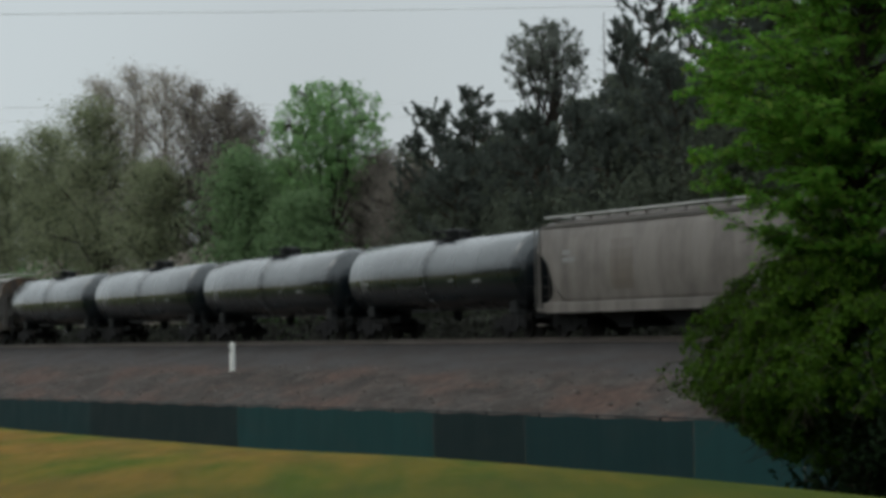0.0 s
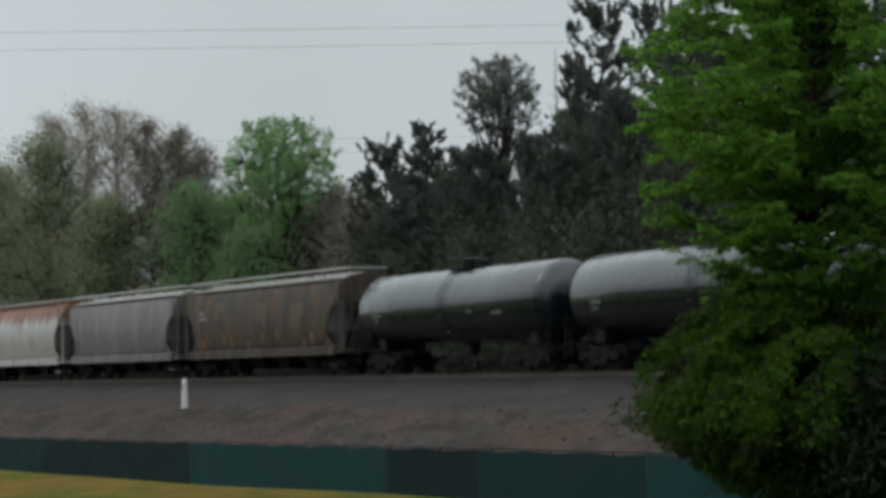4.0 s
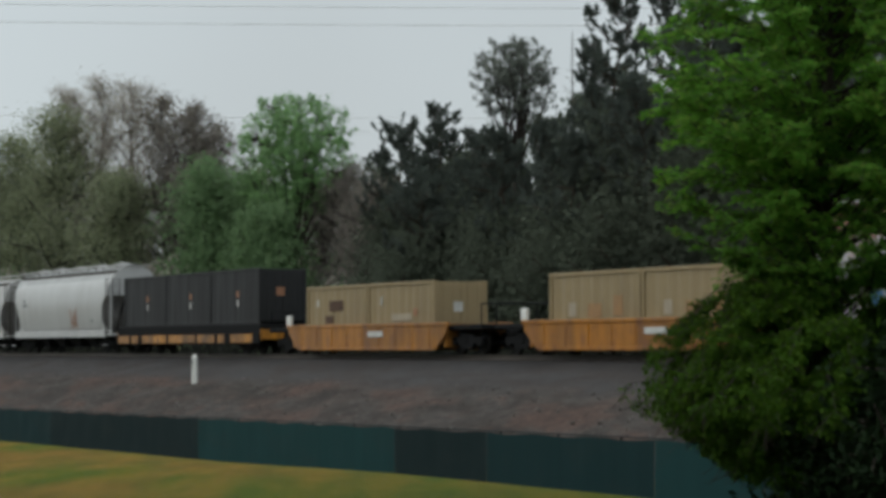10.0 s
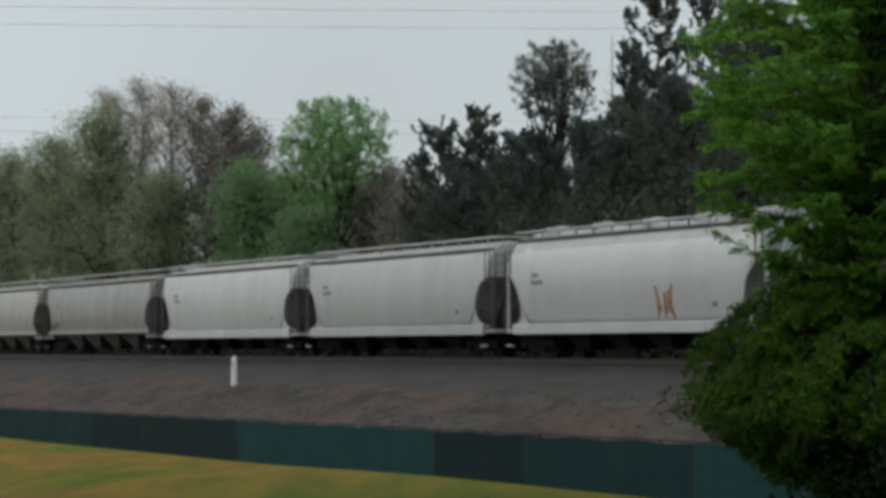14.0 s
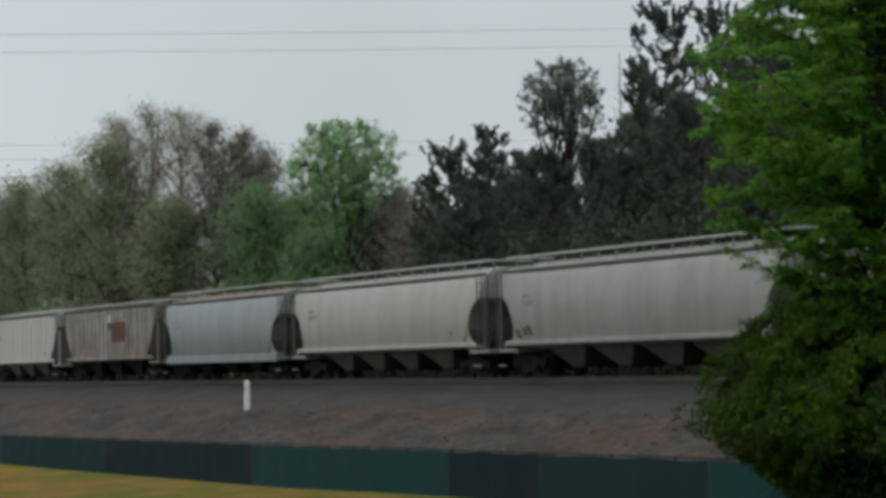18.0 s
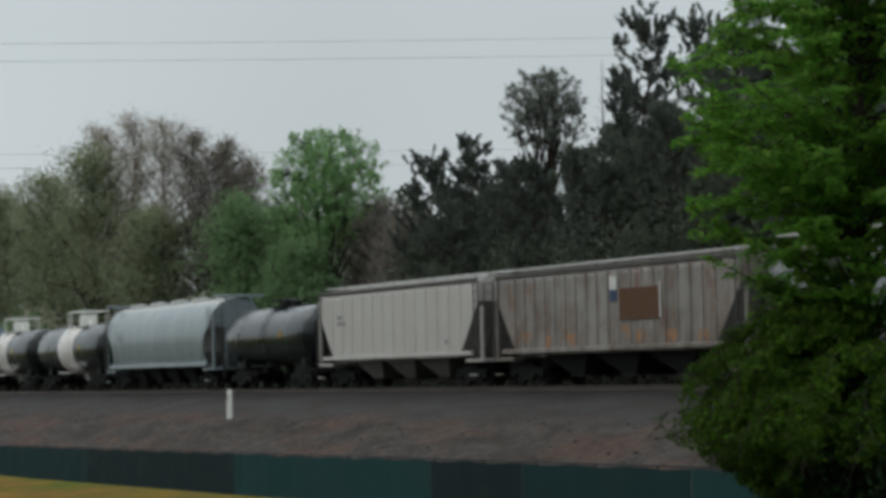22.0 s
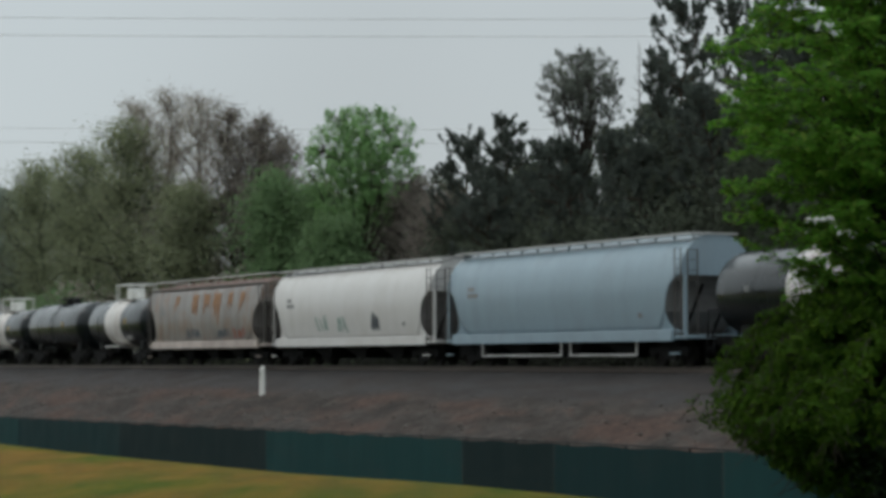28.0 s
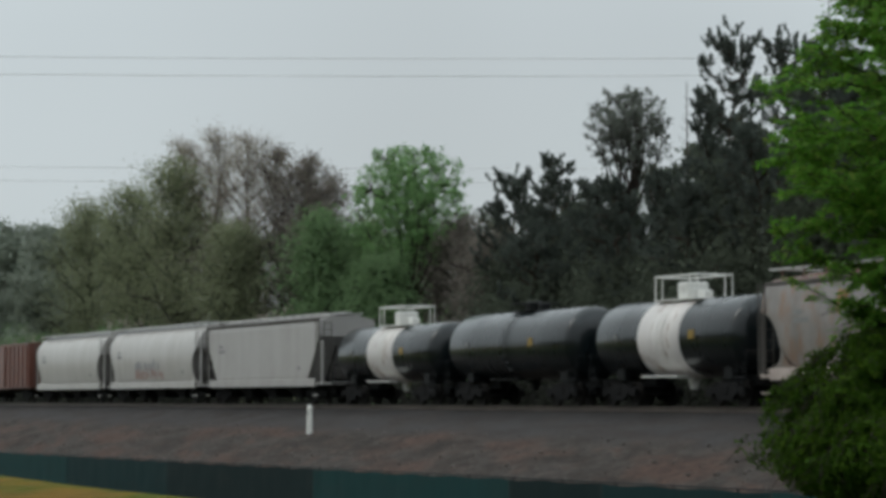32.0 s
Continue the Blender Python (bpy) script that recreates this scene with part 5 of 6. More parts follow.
def tufted_pine(at, rng, label, leaf, height_, spread, group, tuft=0.56, fat=0.1, limbs=21, shoots=6, low=34, bare=0.06, open_from=0.56):
    """A pine: above, crooked limbs that end in upright bottle-brush tufts with sky between; below, a soft closed skirt."""
    root = tagged(new("pine_tree"), label, "pine", group)
    root.location = at
    trunk, limb, ends = branching(rng, height_ * 0.97, spread, 0.17, bare, low, 0.5, 5, shape="tuft")
    cut = height_ * open_from
    limb = [s for s in limb if s[0][2] < cut]
    ends = [e for e in ends if e[0][2] < cut * 1.06]
    cs = cluster(rng, ends, 46, 0.85, 0.85)
    base, axis = [], []
    for k in range(limbs):
        f = (k + rng.uniform(0.2, 0.8)) / limbs
        z = height_ * (open_from - 0.06 + (0.98 - open_from) * f)
        reach = spread * (1.0 - 0.74 * f ** 1.2) * rng.uniform(0.55, 1.3)
        az = k * 2.399 + rng.uniform(-0.5, 0.5)
        d = np.array([math.cos(az), math.sin(az), 0.15 + 0.5 * f])
        p = np.array([0.0, 0.0, z])
        for s in range(4):
            d2 = d + rng.normal(size=3) * 0.18
            d2[2] += 0.12 * s
            d2 /= np.linalg.norm(d2)
            e = p + d2 * reach / 4
            limb.append((p, e, 0.05 - 0.01 * s, 0.04 - 0.01 * s))
            for t in range(shoots if s == 3 else shoots // 2 if s else 1):
                o = p + (e - p) * rng.uniform(0.2, 1.0)
                v = d2 * 0.6 + rng.normal(size=3) * 0.42 + np.array([0, 0, 0.7])
                v *= tuft * rng.uniform(0.7, 1.35) / np.linalg.norm(v)
                o = o + rng.normal(size=3) * np.array([0.24, 0.24, 0.14])
                limb.append((e, o, 0.02, 0.012))
                base.append(o)
                axis.append(v)
            p, d = e, d2
        base.append(p)
        axis.append(d / np.linalg.norm(d) * tuft)
    for k in range(5):
        base.append(np.array([rng.normal() * 0.22, rng.normal() * 0.22, height_ - tuft * rng.uniform(1.0, 2.2)]))
        axis.append(np.array([rng.normal() * 0.2, rng.normal() * 0.2, tuft]))
    base, axis = np.array(base), np.array(axis)
    count = 34
    n = len(base)
    f = rng.uniform(0.0, 1.0, (n, count, 1))
    out = rng.normal(size=(n, count, 3))
    out /= np.linalg.norm(out, axis=2)[:, :, None]
    c = base[:, None] + axis[:, None] * f + out * fat * (1.0 - 0.45 * f)
    a = axis[:, None] / np.linalg.norm(axis, axis=1)[:, None, None] + out * 0.7
    a = (a / np.linalg.norm(a, axis=2)[:, :, None]).reshape(-1, 3)
    b = np.cross(a, rng.normal(size=a.shape))
    b /= np.linalg.norm(b, axis=1)[:, None]
    ob = new("needles", kites("needles", c.reshape(-1, 3), a, b, 0.22, 0.085, LEAF[leaf], rng))
    ob.parent = root
    ob = new("trunk", limb_mesh("trunk", trunk, BARK["pine"], 6))
    ob.parent = root
    ob = tagged(new("branchwork", limb_mesh("branchwork", limb, BARK["pine"], 4)), kind="stuff")
    ob.parent = root
    ob = new("skirt", leaf_mesh("skirt", cs, 0.24, 0.14, LEAF["skirt"], rng, face=outward(cs)))
    ob.parent = root
    return root


def spot(az, y):
    """A place on the ground by its bearing from the eye and its distance across the line."""
    x = math.tan(radians(az)) * y
    return x, y, height(x, y) - 0.05


def tall(az, y, el):
    """The height of what stands there and tops out at that elevation."""
    x, y, z = spot(az, y)
    return EYE[2] + math.hypot(x, y) * math.tan(radians(el)) - z


def snag(az, y, el):
    """A thin bare leader standing above the crowns."""
    rng = np.random.default_rng(int(-az * 100))
    h = tall(az, y, el)
    root = tagged(new("bare_snag"), "thin bare grey snag rising above the pines", "dead tree")
    root.location = spot(az, y)
    ob = new("trunk", limb_mesh("trunk", [((0, 0, 0), (0.1, 0, h * 0.6), 0.14, 0.07), ((0.1, 0, h * 0.6), (0.05, 0.05, h), 0.07, 0.015)], BARK["grey"], 6))
    ob.parent = root
    segs = []
    for k in range(26):
        zz = h * (0.72 + 0.27 * k / 26)
        a = rng.uniform(0, 2 * math.pi)
        ln = rng.uniform(0.25, 0.6) * (1.2 - 0.9 * k / 26)
        segs.append(((0.07, 0.02, zz), (0.07 + ln * math.cos(a), ln * math.sin(a), zz + ln * 0.7), 0.016, 0.006))
    ob = tagged(new("branchwork", limb_mesh("branchwork", segs, BARK["grey"], 4)), kind="stuff")
    ob.parent = root


def fan_tree(at, rng, label, group, high, half_wide, crown_low, leaf="fresh", name="green_tree", category="tree", tufts=980, fork_at=0.42, per_tuft=22, tuft=0.38):
    """A trunk that forks into rising limbs under a rounded, lacy crown whose outline bristles with leafy shoots."""
    root = tagged(new(name), label, category, group)
    root.location = at
    fork = high * fork_at
    mid, half = (crown_low + high) / 2, (high - crown_low) / 2
    hub = np.array([0.0, 0.0, crown_low])
    trunk = [(np.array([0, 0, 0.0]), np.array([0.06, 0, fork * 0.5]), 0.2, 0.17), (np.array([0.06, 0, fork * 0.5]), np.array([0, 0.05, fork]), 0.17, 0.14)]
    limb, base, axis, joints = [], [], [], []
    for k in range(17):
        a = k * 2.399
        q = math.sqrt((k + 0.5) / 17)
        tip = np.array([math.cos(a) * half_wide * 0.8 * q, math.sin(a) * half_wide * 0.8 * q, mid + half * (0.8 * (1 - q * q) - 0.3 * q)])
        p = np.array([0, 0, fork * rng.uniform(0.85, 1.0)])
        for s in range(5):
            f = (s + 1) / 5
            e = np.array([tip[0] * f ** 0.85, tip[1] * f ** 0.85, p[2] + (tip[2] - p[2]) / (5 - s)]) + rng.normal(size=3) * 0.1
            limb.append((p, e, 0.1 * (1 - s / 6), 0.1 * (1 - (s + 1) / 6)))
            if s:
                joints.append(e)
            p = e
    joints = np.array(joints)
    for k in range(tufts):
        v = rng.normal(size=3)
        v /= np.linalg.norm(v)
        lump = 0.92 + 0.24 * noise.noise((v[0] * 3.2, v[1] * 3.2, v[2] * 3.2 + 4.0))
        v = v * (rng.uniform(0.86, 1.0) if k % 2 else rng.uniform(0.3, 0.86)) * lump
        c = np.array([v[0] * half_wide, v[1] * half_wide, mid + v[2] * half])
        j = joints[np.argmin(((joints - c) ** 2).sum(1))]
        w = (c - hub) / np.linalg.norm(c - hub) + rng.normal(size=3) * 0.3
        w *= tuft * rng.uniform(0.7, 1.4) / np.linalg.norm(w)
        limb.append((j, c, 0.02, 0.006))
        base.append(c - w * 0.6)
        axis.append(w)
    base, axis = np.array(base), np.array(axis)
    n = len(base)
    f = rng.uniform(0.0, 1.0, (n, per_tuft, 1))
    cs = (base[:, None] + axis[:, None] * f + rng.normal(size=(n, per_tuft, 3)) * 0.115 * (1.1 - 0.5 * f)).reshape(-1, 3)
    ob = new("trunk", limb_mesh("trunk", trunk, BARK["dark"], 7))
    ob.parent = root
    ob = tagged(new("branchwork", limb_mesh("branchwork", limb, BARK["dark"], 4)), kind="stuff")
    ob.parent = root
    ob = new("crown", leaf_mesh("crown", cs, 0.2, 0.11, LEAF[leaf], rng, face=outward(cs, 1.0)))
    ob.parent = root


WOODS = "trees beyond the railway"
KINDS = {
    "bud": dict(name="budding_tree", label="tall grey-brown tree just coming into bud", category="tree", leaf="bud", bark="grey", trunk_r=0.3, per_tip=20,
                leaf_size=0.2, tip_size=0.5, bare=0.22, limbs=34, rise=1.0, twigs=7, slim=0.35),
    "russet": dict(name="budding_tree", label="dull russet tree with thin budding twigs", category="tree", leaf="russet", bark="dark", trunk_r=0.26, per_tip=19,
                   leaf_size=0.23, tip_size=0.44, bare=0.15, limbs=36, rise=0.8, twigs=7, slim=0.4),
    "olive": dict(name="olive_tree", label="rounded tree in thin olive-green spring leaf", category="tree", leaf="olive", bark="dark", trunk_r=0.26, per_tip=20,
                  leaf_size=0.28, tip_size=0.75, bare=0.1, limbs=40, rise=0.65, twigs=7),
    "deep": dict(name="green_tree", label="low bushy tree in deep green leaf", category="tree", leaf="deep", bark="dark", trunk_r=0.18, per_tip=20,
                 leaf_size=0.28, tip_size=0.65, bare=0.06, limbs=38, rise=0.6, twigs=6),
    # farthest left: its paleness is haze put into the leaf colour
    "pale": dict(name="olive_tree", label="far rounded tree with haze painted into its pale leaves", category="tree", leaf="pale", bark="dark", trunk_r=0.26, per_tip=22,
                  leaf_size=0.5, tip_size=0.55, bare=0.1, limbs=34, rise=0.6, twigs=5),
    "backpine": dict(name="pine_tree", label="dark pine standing back in the wood", category="pine", leaf="skirt", bark="pine", trunk_r=0.2, per_tip=12,
                     leaf_size=0.55, tip_size=0.3, bare=0.08, limbs=34, rise=0.5, twigs=4, shape="tuft", slim=0.3),
}
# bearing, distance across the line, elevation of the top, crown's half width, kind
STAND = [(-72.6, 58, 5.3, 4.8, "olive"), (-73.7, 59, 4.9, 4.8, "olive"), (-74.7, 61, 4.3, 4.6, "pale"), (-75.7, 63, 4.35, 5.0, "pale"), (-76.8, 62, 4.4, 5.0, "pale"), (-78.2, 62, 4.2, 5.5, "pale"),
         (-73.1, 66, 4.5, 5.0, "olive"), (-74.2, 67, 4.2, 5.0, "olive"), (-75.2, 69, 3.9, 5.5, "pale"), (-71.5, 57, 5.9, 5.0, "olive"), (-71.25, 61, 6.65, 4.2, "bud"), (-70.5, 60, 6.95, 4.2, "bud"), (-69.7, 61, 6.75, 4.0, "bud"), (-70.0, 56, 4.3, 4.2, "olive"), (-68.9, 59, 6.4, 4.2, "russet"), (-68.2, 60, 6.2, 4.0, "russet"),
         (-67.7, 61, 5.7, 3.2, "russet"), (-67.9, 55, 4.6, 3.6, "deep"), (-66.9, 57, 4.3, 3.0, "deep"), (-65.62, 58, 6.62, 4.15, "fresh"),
         (-66.3, 55, 3.6, 2.6, "deep"), (-64.3, 60, 4.5, 3.0, "russet"), (-63.6, 57, 4.1, 2.6, "russet"), (-63.0, 57, 5.9, 2.9, "pine"), (-61.95, 58, 6.2, 2.9, "pine"),
         (-62.4, 55, 4.6, 2.6, "pine"), (-61.0, 57, 5.6, 2.6, "pine"), (-60.07, 60, 7.88, 2.55, "greypine"), (-60.4, 55, 5.7, 2.6, "pine"), (-59.2, 56, 5.9, 2.6, "pine"),
         (-58.05, 58, 7.9, 2.2, "pine"), (-57.45, 57, 9.6, 3.0, "pine"), (-58.6, 54, 5.6, 2.8, "pine"), (-57.0, 54, 7.0, 3.0, "pine"), (-56.1, 58, 9.4, 3.2, "pine"),
         (-55.2, 55, 9.2, 3.0, "pine"), (-54.2, 58, 8.6, 3.2, "pine"), (-53.0, 56, 8.8, 3.4, "pine"), (-51.6, 58, 11.0, 3.6, "pine"), (-50.0, 56, 10.4, 3.6, "pine"),
         (-48.2, 58, 11.0, 3.6, "pine"), (-46.4, 56, 11.0, 3.6, "pine"),
         (-63.4, 66, 4.6, 4.2, "backpine"), (-62.2, 67, 4.9, 4.2, "backpine"), (-61.2, 66, 5.1, 4.2, "backpine"), (-60.2, 66, 5.5, 4.2, "backpine"), (-59.0, 66, 6.0, 4.2, "backpine"),
         (-57.9, 66, 6.6, 4.2, "backpine"), (-56.8, 66, 7.2, 4.2, "backpine"), (-55.6, 66, 8.0, 4.2, "backpine"), (-54.4, 65, 8.6, 4.2, "backpine"), (-52.4, 65, 8.6, 4.2, "backpine"),
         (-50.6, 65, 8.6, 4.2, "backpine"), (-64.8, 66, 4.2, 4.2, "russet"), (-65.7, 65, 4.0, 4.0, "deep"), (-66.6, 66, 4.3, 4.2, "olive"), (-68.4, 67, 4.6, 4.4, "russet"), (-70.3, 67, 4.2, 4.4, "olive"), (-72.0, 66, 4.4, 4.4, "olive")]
for k, (az, y, el, spread, kind) in enumerate(STAND):
    rng = np.random.default_rng(100 + k)
    if kind == "pine":
        tufted_pine(spot(az, y), rng, "dark pine with tufted irregular branches", "pine", tall(az, y, el), spread, WOODS)
        continue
    if kind == "fresh":
        fan_tree(spot(az, y), rng, "broad young tree in fresh green leaf", WOODS, tall(az, y, el), spread, tall(az, y, 3.1))
        continue
    if kind == "greypine":
        fan_tree(spot(az, y), rng, "tall thin grey-green pine with a lacy crown", WOODS, tall(az, y, el), spread, tall(az, y, 5.6), "greypine", "pine_tree", "pine", 340, 0.66, 22, 0.36)
        continue
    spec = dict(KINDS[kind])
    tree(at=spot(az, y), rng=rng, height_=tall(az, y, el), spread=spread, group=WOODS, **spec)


snag(-58.63, 58, 7.95)
snag(-55.05, 57, 10.5)


def undergrowth():
    """The tangle below the crowns: low stems and leaves along the far side of the line."""
    rng = np.random.default_rng(7)
    n = 100000
    x = rng.uniform(-330, -40, n)
    y = 51.5 + rng.gamma(2.2, 3.4, n)
    top = 3.2 + 2.6 * np.array([noise.noise((a * 0.09, b * 0.12, 2.0)) for a, b in zip(x, y)]) + 0.22 * np.clip(y - 52, 0, 18)
    top = top + 2.6 * np.clip((-108 - x) / 25, 0, 1)
    z = 0.1 + rng.uniform(0, 1, n) ** 0.85 * np.clip(top, 1.2, 11)
    kind = np.array([noise.noise((a * 0.05, 4.0, c * 0.05)) for a, c in zip(x, z)])
    m = 16000
    x = np.concatenate([x, rng.uniform(-260, -45, m)])
    y = np.concatenate([y, rng.uniform(50.2, 53.5, m)])
    z = np.concatenate([z, 0.05 + rng.uniform(0, 1, m) * 2.2])
    kind = np.concatenate([kind, np.zeros(m)])
    # Below 2.5 m near-black leaves paint in the shade at the wood's foot.
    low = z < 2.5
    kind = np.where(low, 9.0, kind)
    for name, mask, mat, label in (("shade_dark_thicket", low, "low_shade", "low thicket at the foot of the wood, shade painted into near-black leaves"),
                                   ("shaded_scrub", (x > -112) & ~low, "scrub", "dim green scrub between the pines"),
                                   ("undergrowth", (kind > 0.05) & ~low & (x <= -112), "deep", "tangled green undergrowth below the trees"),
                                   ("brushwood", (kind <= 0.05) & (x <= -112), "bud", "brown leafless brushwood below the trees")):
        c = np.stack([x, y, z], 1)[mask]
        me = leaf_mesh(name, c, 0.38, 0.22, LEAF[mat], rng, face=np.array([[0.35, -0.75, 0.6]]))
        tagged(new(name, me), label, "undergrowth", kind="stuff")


undergrowth()


def woods_behind():
    """A dark belt of trees behind the lawn, seen only as it mirrors in the wagons' paint."""
    rng = np.random.default_rng(9)
    n = 26000
    x = rng.uniform(-230, 110, n)
    y = -34 - rng.gamma(2.0, 3.0, n)
    top = 12.5 + 4.5 * np.array([noise.noise((a * 0.06, 1.0, 6.0)) for a in x])
    zz = rng.uniform(0, 1, n) ** 0.8 * top
    tagged(new("tree_belt", leaf_mesh("tree_belt", np.stack([x, y, zz], 1), 1.5, 1.0, LEAF["dark"], rng)), "dense belt of dark green trees behind the lawn", "woods", kind="stuff")


woods_behind()


# ---- the tree by the lawn, its shaded low boughs and added shrubs ----
def near_tree():
    rng = np.random.default_rng(41)
    d, az = 28.0, -52.24
    x, y = d * math.sin(radians(az)), d * math.cos(radians(az))
    g = height(x, y)
    high = 9.6
    root = tagged(new("feathery_tree"), "feathery bright green tree standing below the lawn's edge", "tree")
    root.location = (x, y, g - 0.05)
    steps = 14
    pts = [np.array([0.05 * math.sin(k * 0.9), 0.05 * math.cos(k * 1.3), high * k / steps]) for k in range(steps + 1)]
    rad = [0.1 * (1 - 0.9 * k / steps) for k in range(steps + 1)]
    trunk = [(pts[k], pts[k + 1], rad[k], rad[k + 1]) for k in range(steps)]
    # how far the crown reaches at each height: a low skirt, a waist and the full upper crown
    reach_at = [(0.9, 0.8), (1.3, 1.25), (1.6, 1.75), (1.85, 2.2), (2.2, 2.65), (2.5, 2.42), (2.95, 1.95), (3.3, 1.65), (3.6, 1.35), (3.85, 1.35), (4.0, 1.75), (4.5, 2.0), (5.2, 2.15),
                (6.2, 2.3), (6.9, 2.2), (7.3, 1.6), (8.0, 1.25), (9.0, 0.6), (9.7, 0.1)]
    hs = [p[0] for p in reach_at]
    rs = [p[1] for p in reach_at]
    to_eye = math.atan2(-y, -x)
    # Low boughs set apart so that darker leaves can hold the crown's shade.
    bush = tagged(new("shaded_boughs"), "drooping low boughs of a feathery tree, shade painted into darker leaves", "bush")
    bush.location = root.location
    part_bark = [((0.1, -0.1, 0.0), (0.0, 0.0, 1.5), 0.06, 0.045), ((0.0, 0.0, 1.5), (-0.05, 0.05, 3.0), 0.045, 0.015)]
    ob = new("trunk", limb_mesh("trunk", part_bark, BARK["dark"], 6))
    ob.parent = bush
    centres, fronds, low_centres = [], [], []
    count = 300
    for k in range(count):
        tip_h = 1.2 + (high - 1.4) * ((k + rng.uniform(0, 1)) / 215) if k < 215 else rng.uniform(1.3, 3.4) if k < 262 else rng.uniform(4.2, 7.6)
        a = k * 2.399 + rng.uniform(-0.5, 0.5)
        if 215 <= k < 262:
            a = -2.229 + rng.normal() * 0.8
        off = (a - to_eye + math.pi) % (2 * math.pi) - math.pi
        if tip_h > 4.3 and abs(off) < 0.2:
            a += 0.3 if off > 0 else -0.3
        far_side = max(0.0, math.cos(a) * 0.612 + math.sin(a) * 0.791) * max(0.0, 1 - abs(tip_h - 3.5) / 0.9)
        reach = (float(np.interp(tip_h, hs, rs)) + 0.9 * far_side) * rng.uniform(0.8, 1.0)
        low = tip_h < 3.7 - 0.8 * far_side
        tip = np.array([math.cos(a) * reach, math.sin(a) * reach, tip_h])
        root_h = min(high * 0.97, max(0.7, tip_h - reach * (rng.uniform(0.0, 0.3) if low else rng.uniform(0.25, 0.75))))
        i = min(steps - 1, int(root_h / high * steps))
        f = root_h / high * steps - i
        start = pts[i] * (1 - f) + pts[i + 1] * f
        arch = rng.uniform(0.05, 0.22) * reach
        line = []
        for s in range(7):
            f = s / 6
            p = start * (1 - f) + tip * f + rng.normal(size=3) * 0.03 * (s > 0)
            p[2] += arch * math.sin(math.pi * f) * (1.3 if low else 0.7)
            line.append(p)
        limb = [(line[s], line[s + 1], 0.021 - 0.003 * s, 0.018 - 0.003 * s) for s in range(6)]
        for t in range(17):
            f = 1.0 - 0.85 * rng.uniform(0, 1) ** 1.2
            s = min(5, int(f * 6))
            o = line[s] + (line[s + 1] - line[s]) * (f * 6 - s)
            along = line[s + 1] - line[s]
            along = along / np.linalg.norm(along)
            side = np.cross(along, [0, 0, 1.0])
            side /= np.linalg.norm(side) + 1e-9
            v = along * rng.uniform(0.2, 0.9) + side * rng.normal() * 0.75
            v[2] += rng.normal() * 0.25 - (0.4 if low else 0.0)
            v *= rng.uniform(0.24, 0.5) / np.linalg.norm(v)
            e = o + v
            limb.append((o, e, 0.007, 0.003))
            m = 44
            g2 = rng.uniform(0.1, 1.1, (m, 1))
            wide = np.cross(v, [0, 0, 1.0])
            wide /= np.linalg.norm(wide) + 1e-9
            c = o + v * g2 + wide * (rng.normal(size=(m, 1)) * 0.085 * (1.15 - 0.6 * g2)) + rng.normal(size=(m, 3)) * 0.022
            c[:, 2] -= 0.06 * g2[:, 0] ** 2
            lim = np.interp(c[:, 2], hs, rs) + 0.1
            out = np.hypot(c[:, 0], c[:, 1])
            lim = lim + 0.9 * np.clip((c[:, 0] * 0.612 + c[:, 1] * 0.791) / (out + 1e-6), 0, 1) * np.clip(1 - np.abs(c[:, 2] - 3.5) / 0.9, 0, 1)
            keep = out < lim
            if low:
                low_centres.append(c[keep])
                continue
            centres.append(c[keep])
            fronds.append(np.repeat(np.cross(wide, v / np.linalg.norm(v))[None], keep.sum(), 0))
        ob = new("branch", limb_mesh("branch", limb, BARK["dark"], 4))
        ob.parent = bush if low else root
    ob = new("trunk", limb_mesh("trunk", trunk, BARK["dark"], 7))
    ob.parent = root
    cs = np.concatenate(centres)
    up = np.concatenate(fronds)
    up = up * np.sign(up[:, 2:3] + 1e-9)
    ob = new("crown", leaf_mesh("crown", cs, 0.085, 0.036, LEAF["bright"], rng, face=up * 0.7 + outward(cs, 0.5) * 0.7))
    ob.parent = root
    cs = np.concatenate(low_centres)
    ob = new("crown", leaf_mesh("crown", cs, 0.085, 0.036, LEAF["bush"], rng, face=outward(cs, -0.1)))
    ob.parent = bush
    # shrubs added for the crown's dark inside, shade put into their leaf colour
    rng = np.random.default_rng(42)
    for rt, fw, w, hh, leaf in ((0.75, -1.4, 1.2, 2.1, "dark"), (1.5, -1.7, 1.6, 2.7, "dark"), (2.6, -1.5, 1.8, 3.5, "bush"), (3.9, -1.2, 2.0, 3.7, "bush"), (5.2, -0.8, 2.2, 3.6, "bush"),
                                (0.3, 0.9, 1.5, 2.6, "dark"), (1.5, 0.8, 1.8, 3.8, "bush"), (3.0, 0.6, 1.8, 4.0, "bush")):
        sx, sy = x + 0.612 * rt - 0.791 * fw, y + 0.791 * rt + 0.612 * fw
        tree("shade_shrub", (sx, sy, height(sx, sy) - 0.05), rng, "dense shrub under a feathery tree, shade painted into its leaves", "shrub", leaf, "dark", hh, w, 0.07, 20, 0.125, 0.2,
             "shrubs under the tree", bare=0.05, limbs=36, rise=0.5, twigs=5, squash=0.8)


near_tree()


